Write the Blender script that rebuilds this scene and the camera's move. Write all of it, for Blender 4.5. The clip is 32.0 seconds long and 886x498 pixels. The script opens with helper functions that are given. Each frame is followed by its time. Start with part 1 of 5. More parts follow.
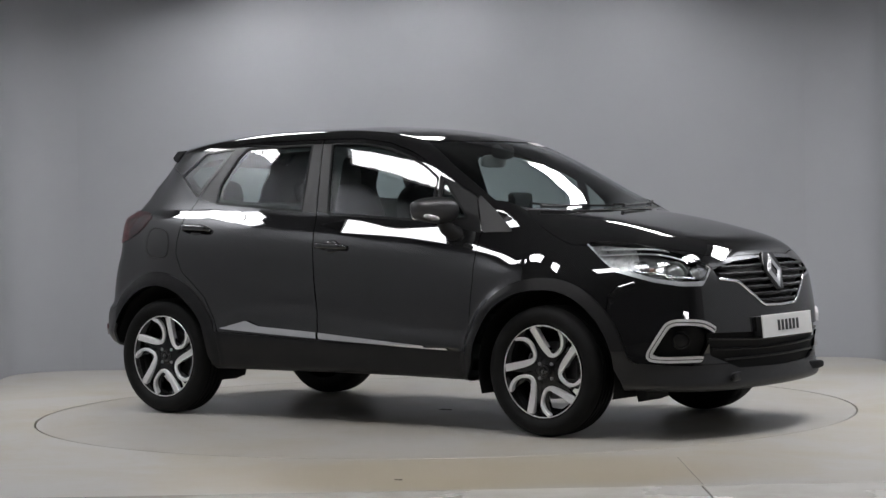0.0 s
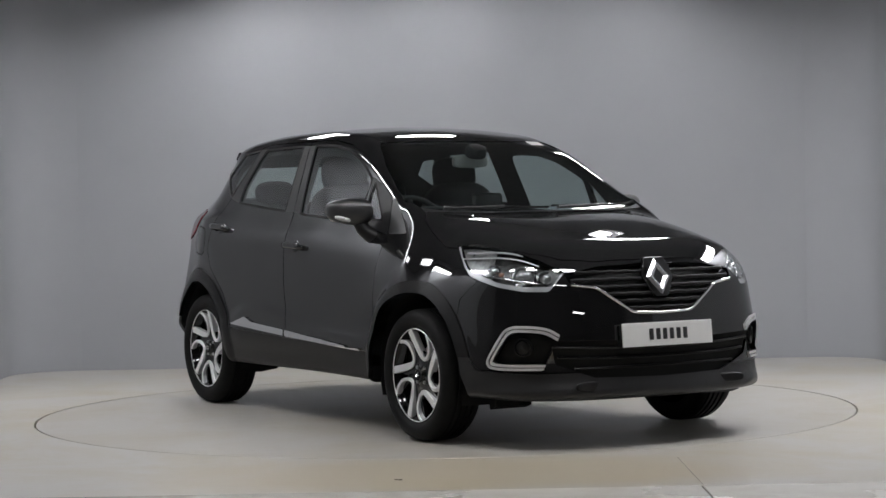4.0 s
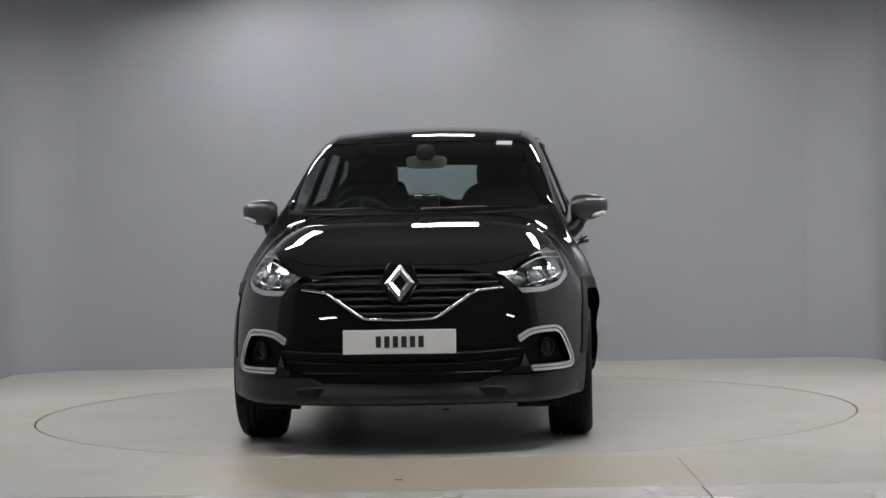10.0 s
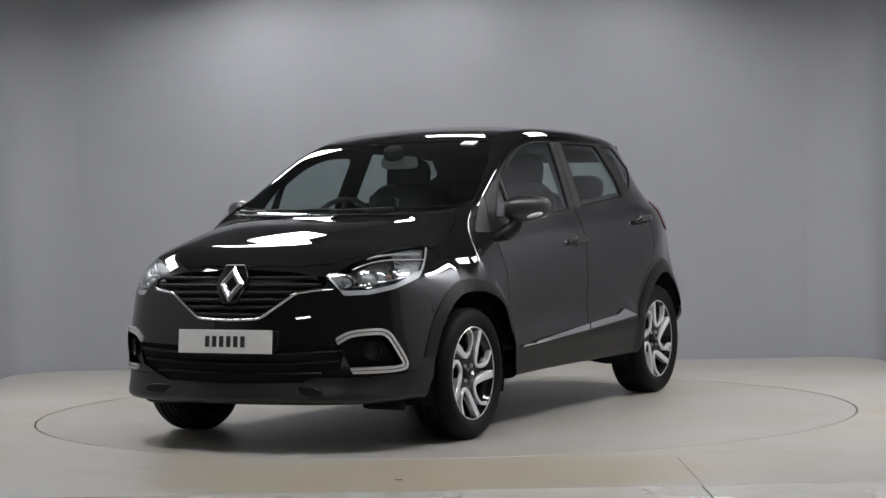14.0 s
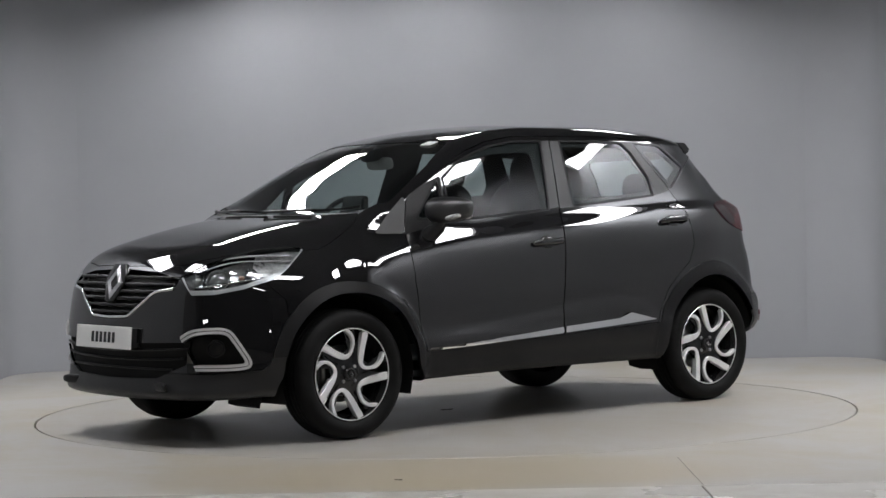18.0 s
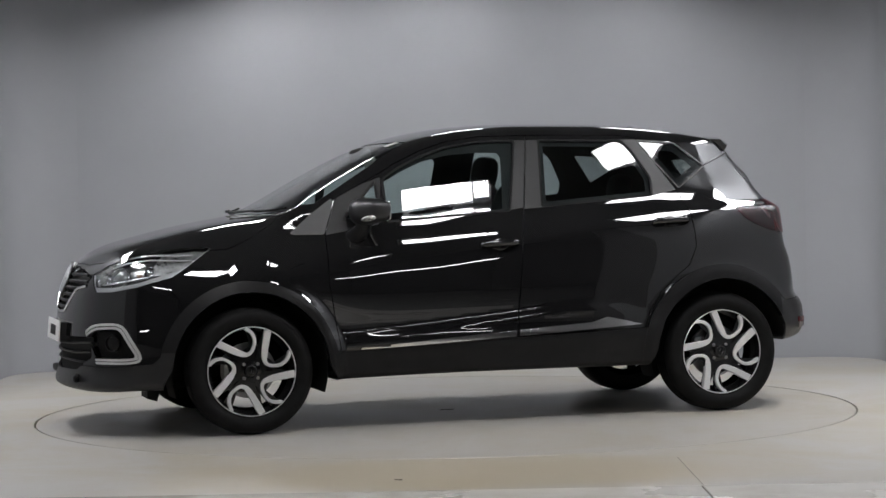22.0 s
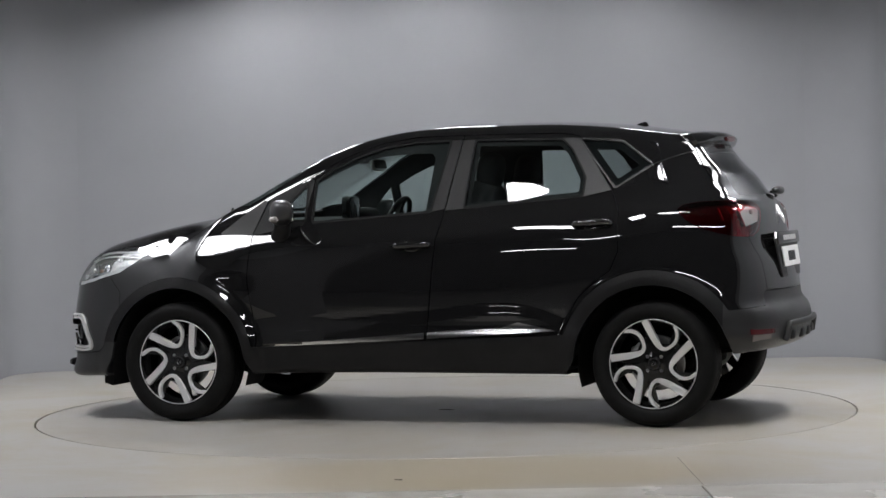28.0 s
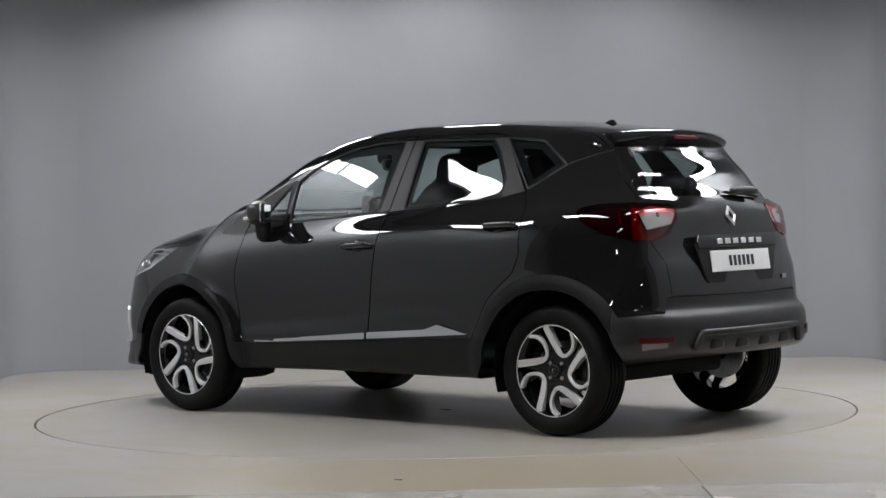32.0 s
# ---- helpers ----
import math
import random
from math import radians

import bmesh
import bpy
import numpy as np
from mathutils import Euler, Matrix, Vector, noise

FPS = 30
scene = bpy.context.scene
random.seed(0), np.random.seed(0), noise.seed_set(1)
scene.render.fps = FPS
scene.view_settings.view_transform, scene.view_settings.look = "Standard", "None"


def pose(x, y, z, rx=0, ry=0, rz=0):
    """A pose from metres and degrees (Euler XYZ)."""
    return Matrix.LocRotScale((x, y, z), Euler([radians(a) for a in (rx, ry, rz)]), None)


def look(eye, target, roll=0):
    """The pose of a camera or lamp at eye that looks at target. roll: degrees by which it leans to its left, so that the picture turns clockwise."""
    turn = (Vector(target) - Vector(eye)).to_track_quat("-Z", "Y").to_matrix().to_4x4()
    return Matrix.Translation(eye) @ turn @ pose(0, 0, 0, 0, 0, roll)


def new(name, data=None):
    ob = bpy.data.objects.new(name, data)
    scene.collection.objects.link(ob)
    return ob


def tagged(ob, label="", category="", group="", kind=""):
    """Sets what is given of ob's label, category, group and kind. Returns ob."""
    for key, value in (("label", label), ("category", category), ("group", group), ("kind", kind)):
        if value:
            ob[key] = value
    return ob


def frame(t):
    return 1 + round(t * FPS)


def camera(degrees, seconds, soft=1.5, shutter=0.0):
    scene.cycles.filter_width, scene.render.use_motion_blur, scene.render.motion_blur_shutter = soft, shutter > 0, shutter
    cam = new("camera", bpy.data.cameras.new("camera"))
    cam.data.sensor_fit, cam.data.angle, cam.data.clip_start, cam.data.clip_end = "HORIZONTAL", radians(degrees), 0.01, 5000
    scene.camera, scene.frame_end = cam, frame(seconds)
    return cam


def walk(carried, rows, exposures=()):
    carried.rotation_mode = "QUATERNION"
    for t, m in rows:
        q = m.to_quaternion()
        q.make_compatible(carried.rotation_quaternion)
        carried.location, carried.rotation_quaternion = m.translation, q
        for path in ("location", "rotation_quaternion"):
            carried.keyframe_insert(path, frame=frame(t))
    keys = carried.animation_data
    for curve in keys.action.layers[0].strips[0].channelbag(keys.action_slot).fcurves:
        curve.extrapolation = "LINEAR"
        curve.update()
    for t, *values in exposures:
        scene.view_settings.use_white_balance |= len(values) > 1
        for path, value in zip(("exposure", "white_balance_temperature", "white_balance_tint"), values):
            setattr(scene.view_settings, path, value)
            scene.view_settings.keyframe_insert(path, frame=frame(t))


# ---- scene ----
# ---- camera: fixed on a stand, long lens ----
cam = camera(23.66, 32.0, soft=1.5)
EYE = Vector((0.0, -11.797, 1.150))
VIEW = look(EYE, EYE + Vector((0.0, 1.0, math.tan(radians(-1.217)))), -1.072)
walk(cam, [(0.0, VIEW), (32.0, VIEW)])

# heading of the turntable, seconds and degrees
TURN = [(0.0, -36.37), (32.0, -221.22)]
CAR_OFFSET = (-0.046, -0.0524)

# ---- world: a dim hall, almost no light of its own ----
world = bpy.data.worlds.new("hall_dark")
scene.world = world
world.use_nodes = True
world.node_tree.nodes["Background"].inputs[0].default_value = (0.5, 0.55, 0.6, 1)
world.node_tree.nodes["Background"].inputs[1].default_value = 0.02
scene.view_settings.exposure = 0.0
LAMP = 41.5          # glow of the ceiling panels
LAMP_TINT = (0.982, 0.978, 1.0)


# ---- materials ----
def mat(name, color=(0.5, 0.5, 0.5), rough=0.5, metal=0.0, spec=0.5, coat=0.0, coat_rough=0.03, coat_ior=1.5):
    m = bpy.data.materials.new(name)
    m.use_nodes = True
    b = m.node_tree.nodes["Principled BSDF"]
    b.inputs["Base Color"].default_value = (*color, 1)
    b.inputs["Roughness"].default_value = rough
    b.inputs["Metallic"].default_value = metal
    b.inputs["Specular IOR Level"].default_value = spec
    b.inputs["Coat Weight"].default_value = coat
    b.inputs["Coat Roughness"].default_value = coat_rough
    b.inputs["Coat IOR"].default_value = coat_ior
    return m


def node(m, kind, **props):
    n = m.node_tree.nodes.new(kind)
    for k, v in props.items():
        n.inputs[k.replace("_", " ")].default_value = v
    return n


def vary(m, lo, hi, scale, detail=6.0, rough=None, bump=0.0, bump_scale=200.0, stops=(0.3, 0.7)):
    """Colour from lo to hi by soft noise, roughness and fine relief with it, in object space."""
    t = m.node_tree
    b = t.nodes["Principled BSDF"]
    co = t.nodes.new("ShaderNodeTexCoord")
    n = node(m, "ShaderNodeTexNoise", Scale=scale, Detail=detail, Roughness=0.6)
    t.links.new(co.outputs["Object"], n.inputs["Vector"])
    r = t.nodes.new("ShaderNodeValToRGB")
    r.color_ramp.elements[0].position, r.color_ramp.elements[1].position = stops
    r.color_ramp.elements[0].color, r.color_ramp.elements[1].color = (*lo, 1), (*hi, 1)
    t.links.new(n.outputs["Fac"], r.inputs["Fac"])
    t.links.new(r.outputs["Color"], b.inputs["Base Color"])
    if rough:
        mr = t.nodes.new("ShaderNodeMapRange")
        mr.inputs["To Min"].default_value, mr.inputs["To Max"].default_value = rough
        t.links.new(n.outputs["Fac"], mr.inputs["Value"])
        t.links.new(mr.outputs["Result"], b.inputs["Roughness"])
    if bump:
        n2 = node(m, "ShaderNodeTexNoise", Scale=bump_scale, Detail=3.0)
        t.links.new(co.outputs["Object"], n2.inputs["Vector"])
        bp = t.nodes.new("ShaderNodeBump")
        bp.inputs["Strength"].default_value = bump
        bp.inputs["Distance"].default_value = 0.002
        t.links.new(n2.outputs["Fac"], bp.inputs["Height"])
        t.links.new(bp.outputs["Normal"], b.inputs["Normal"])
    return m


def glass(name, tint):
    """A thin pane: tinted see-through with a mirror sheen by Fresnel."""
    m = bpy.data.materials.new(name)
    m.use_nodes = True
    t = m.node_tree
    t.nodes.remove(t.nodes["Principled BSDF"])
    out = t.nodes["Material Output"]
    tr = t.nodes.new("ShaderNodeBsdfTransparent")
    tr.inputs[0].default_value = (*tint, 1)
    gl = t.nodes.new("ShaderNodeBsdfGlossy")
    gl.inputs["Roughness"].default_value = 0.005
    lw = t.nodes.new("ShaderNodeLayerWeight")
    lw.inputs["Blend"].default_value = 0.5
    pw = t.nodes.new("ShaderNodeMath")
    pw.operation = "POWER"
    pw.inputs[1].default_value = 3.6
    t.links.new(lw.outputs["Facing"], pw.inputs[0])
    fr = t.nodes.new("ShaderNodeMath")
    fr.operation = "MULTIPLY_ADD"
    fr.inputs[1].default_value, fr.inputs[2].default_value = 0.93, 0.07
    t.links.new(pw.outputs[0], fr.inputs[0])
    mx = t.nodes.new("ShaderNodeMixShader")
    t.links.new(fr.outputs[0], mx.inputs[0])
    t.links.new(tr.outputs[0], mx.inputs[1])
    t.links.new(gl.outputs[0], mx.inputs[2])
    t.links.new(mx.outputs[0], out.inputs["Surface"])
    return m


def glow(name, color, strength):
    m = bpy.data.materials.new(name)
    m.use_nodes = True
    b = m.node_tree.nodes["Principled BSDF"]
    b.inputs["Base Color"].default_value = (*color, 1)
    b.inputs["Emission Color"].default_value = (*color, 1)
    b.inputs["Emission Strength"].default_value = strength
    return m


PAINT = mat("black_paint", (0.009, 0.009, 0.0095), 0.4, 0, 0.0, 1.0, 0.012, 1.74)
PLASTIC = vary(mat("grained_plastic", rough=0.4, spec=0.6), (0.009, 0.009, 0.0095), (0.014, 0.014, 0.0145), 6, rough=(0.30, 0.40), bump=0.25, bump_scale=900)
CLADDING = vary(mat("cladding_plastic", rough=0.4, spec=0.25), (0.007, 0.007, 0.0075), (0.011, 0.011, 0.0115), 7, rough=(0.35, 0.44), bump=0.25, bump_scale=900)
SEAL = vary(mat("seal_rubber", rough=0.6, spec=0.15), (0.007, 0.007, 0.0075), (0.011, 0.011, 0.0115), 9, rough=(0.5, 0.65))
TRIM = vary(mat("pillar_trim", rough=0.3, spec=0.42), (0.009, 0.009, 0.0095), (0.014, 0.014, 0.0145), 4, rough=(0.36, 0.44))
LINING = vary(mat("cabin_lining", rough=0.8), (0.008, 0.008, 0.009), (0.014, 0.014, 0.015), 8, rough=(0.7, 0.9))
FABRIC = vary(mat("seat_fabric", rough=0.9), (0.010, 0.010, 0.011), (0.022, 0.022, 0.024), 40, rough=(0.8, 0.95), bump=0.3, bump_scale=600)
GLASS = glass("green_glass", (0.74, 0.82, 0.81))
DARKGLASS = glass("privacy_glass", (0.70, 0.77, 0.76))
CLEAR = glass("clear_lens", (0.9, 0.92, 0.93))
CHROME = mat("chrome", (0.75, 0.75, 0.76), 0.12, 1.0)
SATIN = vary(mat("satin_silver", rough=0.3, metal=0.35), (0.66, 0.66, 0.66), (0.74, 0.74, 0.74), 12, rough=(0.24, 0.36))
ALLOY = vary(mat("machined_alloy", rough=0.3, metal=0.5), (0.78, 0.78, 0.78), (0.86, 0.86, 0.86), 30, rough=(0.26, 0.38))
RIMBLACK = mat("gloss_black_rim", (0.007, 0.007, 0.007), 0.08, 0, 0.5)
RUBBER = vary(mat("tyre_rubber", rough=0.7, spec=0.16), (0.004, 0.004, 0.004), (0.009, 0.009, 0.009), 14, rough=(0.55, 0.75), bump=0.2, bump_scale=300)
STEEL = vary(mat("brake_steel", rough=0.35, metal=1.0), (0.35, 0.35, 0.36), (0.5, 0.5, 0.5), 30, rough=(0.3, 0.45))
REDLENS = glass("red_lens", (0.62, 0.11, 0.14))
SMOKELENS = glass("smoked_red_lens", (0.32, 0.04, 0.055))
REDBASE = vary(mat("red_reflector", rough=0.25, coat=0.6), (0.15, 0.006, 0.011), (0.28, 0.014, 0.022), 40, rough=(0.15, 0.35))
REDDEEP = mat("deep_red_reflector", (0.012, 0.001, 0.0015), 0.55)
POLISHED = mat("polished_strip", (0.86, 0.86, 0.86), 0.14, 1.0)
BARE = mat("bare_dark_plastic", (0.008, 0.008, 0.008), 0.7, 0, 0.2)
EMBLEMMAT = mat("emblem_silver", (0.72, 0.72, 0.73), 0.20, 0.85)
DIMRED = mat("dim_red_reflector", (0.075, 0.004, 0.006), 0.2)
DIMWHITE = mat("dim_pale_lens", (0.20, 0.18, 0.17), 0.2)
BEZEL = vary(mat("lamp_bezel", rough=0.25, metal=0.3), (0.62, 0.62, 0.62), (0.74, 0.74, 0.74), 30, rough=(0.2, 0.3))
QUARTERGLASS = glass("quarter_glass", (0.45, 0.5, 0.5))
AMBER = mat("amber_bulb", (0.20, 0.10, 0.06), 0.3)
WHITE = vary(mat("plate_white", rough=0.35), (0.82, 0.82, 0.81), (0.87, 0.87, 0.86), 9, rough=(0.3, 0.4))
INK = mat("plate_ink", (0.02, 0.02, 0.022), 0.5)
MIRROR = mat("mirror_glass", (0.85, 0.86, 0.87), 0.01, 1.0)
SHELF = vary(mat("light_cabin_trim", rough=0.7), (0.22, 0.22, 0.215), (0.30, 0.30, 0.29), 12, rough=(0.6, 0.8))


# ---- mesh helpers ----
def mesh_from(name, verts, faces, material, smooth=True, normals=None):
    me = bpy.data.meshes.new(name)
    me.from_pydata([tuple(v) for v in verts], [], [tuple(f) for f in faces])
    me.materials.append(material)
    if smooth:
        me.polygons.foreach_set("use_smooth", [True] * len(me.polygons))
    if normals is not None and len(faces):
        me.normals_split_custom_set_from_vertices([tuple(n) for n in normals])
    me.update()
    return me


def put(name, me, parent=None, label="", m=None):
    ob = new(name, me)
    ob.parent = parent
    if m is not None:
        ob.matrix_basis = m
    if label:
        ob["label"] = label
    return ob


def part(name, bm, material, parent, label="", smooth=None, m=None):
    """Links a bmesh as one mesh object under a thing or a part; sharp above the angle smooth."""
    me = bpy.data.meshes.new(name)
    bmesh.ops.recalc_face_normals(bm, faces=bm.faces)
    if smooth is not None:
        for f in bm.faces:
            f.smooth = True
        for e in bm.edges:
            e.smooth = len(e.link_faces) == 2 and e.calc_face_angle(3.0) < radians(smooth)
    bm.to_mesh(me)
    bm.free()
    me.materials.append(material)
    return put(name, me, parent, label, m)


def box(bm, x0, x1, y0, y1, z0, z1, bevel=0.0, seg=2):
    vs = [bm.verts.new((x, y, z)) for x in (x0, x1) for y in (y0, y1) for z in (z0, z1)]
    fs = [bm.faces.new([vs[i] for i in q]) for q in ((0, 1, 3, 2), (4, 6, 7, 5), (0, 4, 5, 1), (2, 3, 7, 6), (0, 2, 6, 4), (1, 5, 7, 3))]
    if bevel:
        es = list({e for f in fs for e in f.edges})
        bmesh.ops.bevel(bm, geom=es, offset=bevel, segments=seg, affect="EDGES", profile=0.5)
    return bm


def lathe(profile, seg=64, axis="y"):
    """A closed or open profile of (radius, along) turned round the axis."""
    bm = bmesh.new()
    rings = []
    for r, a in profile:
        ring = []
        for k in range(seg):
            t = 2 * math.pi * k / seg
            c, s = r * math.cos(t), r * math.sin(t)
            ring.append(bm.verts.new({"y": (c, a, s), "z": (c, s, a), "x": (a, c, s)}[axis]))
        rings.append(ring)
    for p, q in zip(rings, rings[1:]):
        for k in range(seg):
            bm.faces.new((p[k], p[(k + 1) % seg], q[(k + 1) % seg], q[k]))
    return bm


def tube(points, radius, seg=8, flat=1.0):
    """A round bar along points, closed at both ends."""
    bm = bmesh.new()
    pts = [Vector(p) for p in points]
    rings = []
    up = Vector((0, 0, 1))
    for i, p in enumerate(pts):
        d = (pts[min(i + 1, len(pts) - 1)] - pts[max(i - 1, 0)]).normalized()
        a = d.cross(up)
        a = a.normalized() if a.length > 1e-4 else Vector((1, 0, 0))
        b = d.cross(a).normalized()
        r = radius[i] if isinstance(radius, (list, tuple)) else radius
        rings.append([bm.verts.new(p + a * math.cos(2 * math.pi * k / seg) * r + b * math.sin(2 * math.pi * k / seg) * r * flat) for k in range(seg)])
    for u, v in zip(rings, rings[1:]):
        for k in range(seg):
            bm.faces.new((u[k], u[(k + 1) % seg], v[(k + 1) % seg], v[k]))
    bm.faces.new(rings[0])
    bm.faces.new(rings[-1])
    return bm


def blob(size, m=None, power=2.6, nu=24, nv=16):
    """A rounded box (superellipsoid) of full size (x, y, z)."""
    bm = bmesh.new()
    e = 2.0 / power

    def c(t, f):
        v = f(t)
        return math.copysign(abs(v) ** e, v)
    rows = []
    for j in range(1, nv):
        ph = -math.pi / 2 + math.pi * j / nv
        rows.append([bm.verts.new((size[0] / 2 * c(ph, math.cos) * c(2 * math.pi * i / nu, math.cos),
                                   size[1] / 2 * c(ph, math.cos) * c(2 * math.pi * i / nu, math.sin),
                                   size[2] / 2 * c(ph, math.sin))) for i in range(nu)])
    lo, hi = bm.verts.new((0, 0, -size[2] / 2)), bm.verts.new((0, 0, size[2] / 2))
    for p, q in zip(rows, rows[1:]):
        for i in range(nu):
            bm.faces.new((p[i], p[(i + 1) % nu], q[(i + 1) % nu], q[i]))
    for i in range(nu):
        bm.faces.new((rows[0][(i + 1) % nu], rows[0][i], lo))
        bm.faces.new((rows[-1][i], rows[-1][(i + 1) % nu], hi))
    if m is not None:
        bmesh.ops.transform(bm, matrix=m, verts=bm.verts)
    return bm


def plate(outline, depth, bevel=0.0):
    """A flat outline in x, z with thickness towards +y."""
    bm = bmesh.new()
    a = [bm.verts.new((x, 0, z)) for x, z in outline]
    b = [bm.verts.new((x, depth, z)) for x, z in outline]
    bm.faces.new(a)
    top = bm.faces.new(b[::-1])
    n = len(a)
    for i in range(n):
        bm.faces.new((a[i], b[i], b[(i + 1) % n], a[(i + 1) % n]))
    if bevel:
        bmesh.ops.bevel(bm, geom=list(top.edges), offset=bevel, segments=2, affect="EDGES", profile=0.5)
    return bm


# ---- smooth curves and fields for the car's skin ----
def curve(knots, soft=0.02, lo=-3.0, hi=3.0):
    """A smooth function through knots (x, value)."""
    k = sorted(knots)
    xs, ys = np.array([p[0] for p in k]), np.array([p[1] for p in k])
    h, d = np.diff(xs), np.diff(ys) / np.diff(xs)
    m = np.r_[d[0], np.where(d[1:] * d[:-1] > 0, (h[:-1] + h[1:]) / (h[:-1] / np.where(d[1:] == 0, 1, d[1:]) + h[1:] / np.where(d[:-1] == 0, 1, d[:-1])), 0), d[-1]]
    g = np.arange(lo, hi, 0.004)
    i = np.clip(np.searchsorted(xs, g) - 1, 0, len(h) - 1)
    t = (g - xs[i]) / h[i]
    v = ((1 + 2 * t) * (1 - t) ** 2 * ys[i] + t * (1 - t) ** 2 * h[i] * m[i] + t * t * (3 - 2 * t) * ys[i + 1] + t * t * (t - 1) * h[i] * m[i + 1])
    v = np.where(g < xs[0], ys[0] + m[0] * (g - xs[0]), np.where(g > xs[-1], ys[-1] + m[-1] * (g - xs[-1]), v))
    if soft:
        w = np.exp(-0.5 * (np.arange(-40, 41) * 0.004 / soft) ** 2)
        pad = np.pad(v, 40, mode="reflect", reflect_type="odd")
        v = np.convolve(pad, w / w.sum(), "valid")
    return lambda x: np.interp(x, g, v)


def smax(a, b, k):
    h = np.maximum(k - np.abs(a - b), 0) / k
    return np.maximum(a, b) + h * h * k * 0.25


def step(a, b, x):
    t = np.clip((x - a) / (b - a), 0, 1)
    return t * t * (3 - 2 * t)


def poly(pts, a, b):
    """Signed distance (negative inside) from (a, b) to a polygon."""
    n = len(pts)
    best = np.full(np.shape(a), 1e9)
    inside = np.zeros(np.shape(a), bool)
    for i in range(n):
        (x0, z0), (x1, z1) = pts[i], pts[(i + 1) % n]
        dx, dz = x1 - x0, z1 - z0
        t = np.clip(((a - x0) * dx + (b - z0) * dz) / (dx * dx + dz * dz + 1e-12), 0, 1)
        best = np.minimum(best, (a - x0 - t * dx) ** 2 + (b - z0 - t * dz) ** 2)
        if abs(dz) > 1e-12:
            inside ^= ((z0 > b) != (z1 > b)) & (a < dx * (b - z0) / dz + x0)
    return np.where(inside, -1, 1) * np.sqrt(best)


def line(pts, a, b):
    """Distance to an open line of points."""
    best = np.full(np.shape(a), 1e9)
    for (x0, z0), (x1, z1) in zip(pts, pts[1:]):
        dx, dz = x1 - x0, z1 - z0
        t = np.clip(((a - x0) * dx + (b - z0) * dz) / (dx * dx + dz * dz + 1e-12), 0, 1)
        best = np.minimum(best, np.hypot(a - x0 - t * dx, b - z0 - t * dz))
    return best


# side outline of the car along its middle, x forward and z up
TOP = curve([(2.20, 0.74), (2.12, 0.850), (1.97, 0.935), (1.79, 0.986), (1.50, 1.056), (1.33, 1.088), (1.20, 1.115), (1.10, 1.158), (0.934, 1.245),
             (0.743, 1.350), (0.491, 1.470), (0.298, 1.531), (0.044, 1.572), (-0.235, 1.588), (-0.653, 1.586), (-1.038, 1.562),
             (-1.289, 1.528), (-1.5, 1.492), (-1.62, 1.47), (-1.8, 1.42)], 0.025)
BOTTOM = curve([(2.2, 0.225), (2.1, 0.225), (1.85, 0.238), (1.7, 0.243), (0.95, 0.262), (0.0, 0.274), (-0.81, 0.272), (-1.3, 0.30), (-1.62, 0.36), (-2.0, 0.39)], 0.02)
PLAN = curve([(2.2, 0.66), (2.05, 0.764), (1.95, 0.811), (1.85, 0.839), (1.75, 0.852), (1.6, 0.862), (1.3, 0.863), (0.9, 0.847), (0.4, 0.842), (0.0, 0.845), (-0.6, 0.849),
              (-1.0, 0.849), (-1.3, 0.839), (-1.45, 0.829), (-1.6, 0.812), (-1.7, 0.795), (-1.8, 0.770), (-1.9, 0.735), (-2.05, 0.65)], 0.04)
SIDE = curve([(0.0, -0.14), (0.2, -0.07), (0.27, -0.020), (0.34, -0.007), (0.42, 0.001), (0.47, 0.001), (0.51, -0.0055), (0.55, -0.0045), (0.59, -0.0025), (0.64, -0.0005), (0.70, 0.0005),
              (0.76, -0.002), (0.82, -0.0065), (0.88, -0.0145), (0.93, -0.025), (0.97, -0.040), (1.0, -0.0545), (1.035, -0.0725), (1.07, -0.0885), (1.09, -0.0965), (1.16, -0.123), (1.23, -0.150),
              (1.30, -0.178), (1.40, -0.219), (1.48, -0.2545), (1.60, -0.32)], 0.012)
# sharper shoulder along the rear doors
HAUNCH = curve([(0.5, 0.0), (0.76, 0.0), (0.82, 0.001), (0.88, 0.003), (0.93, 0.0055), (0.97, 0.009), (1.0, 0.010), (1.03, 0.0085), (1.06, 0.005), (1.10, 0.001), (1.14, 0.0), (1.3, 0.0)], 0.012)
CABIN = curve([(1.6, -0.06), (1.2, -0.030), (0.9, -0.015), (0.5, 0.003), (0.1, 0.006), (-0.5, 0.002), (-0.9, -0.028), (-1.1, -0.045), (-1.26, -0.070), (-1.38, -0.115),
               (-1.5, -0.185), (-1.62, -0.24), (-1.9, -0.32)], 0.04)
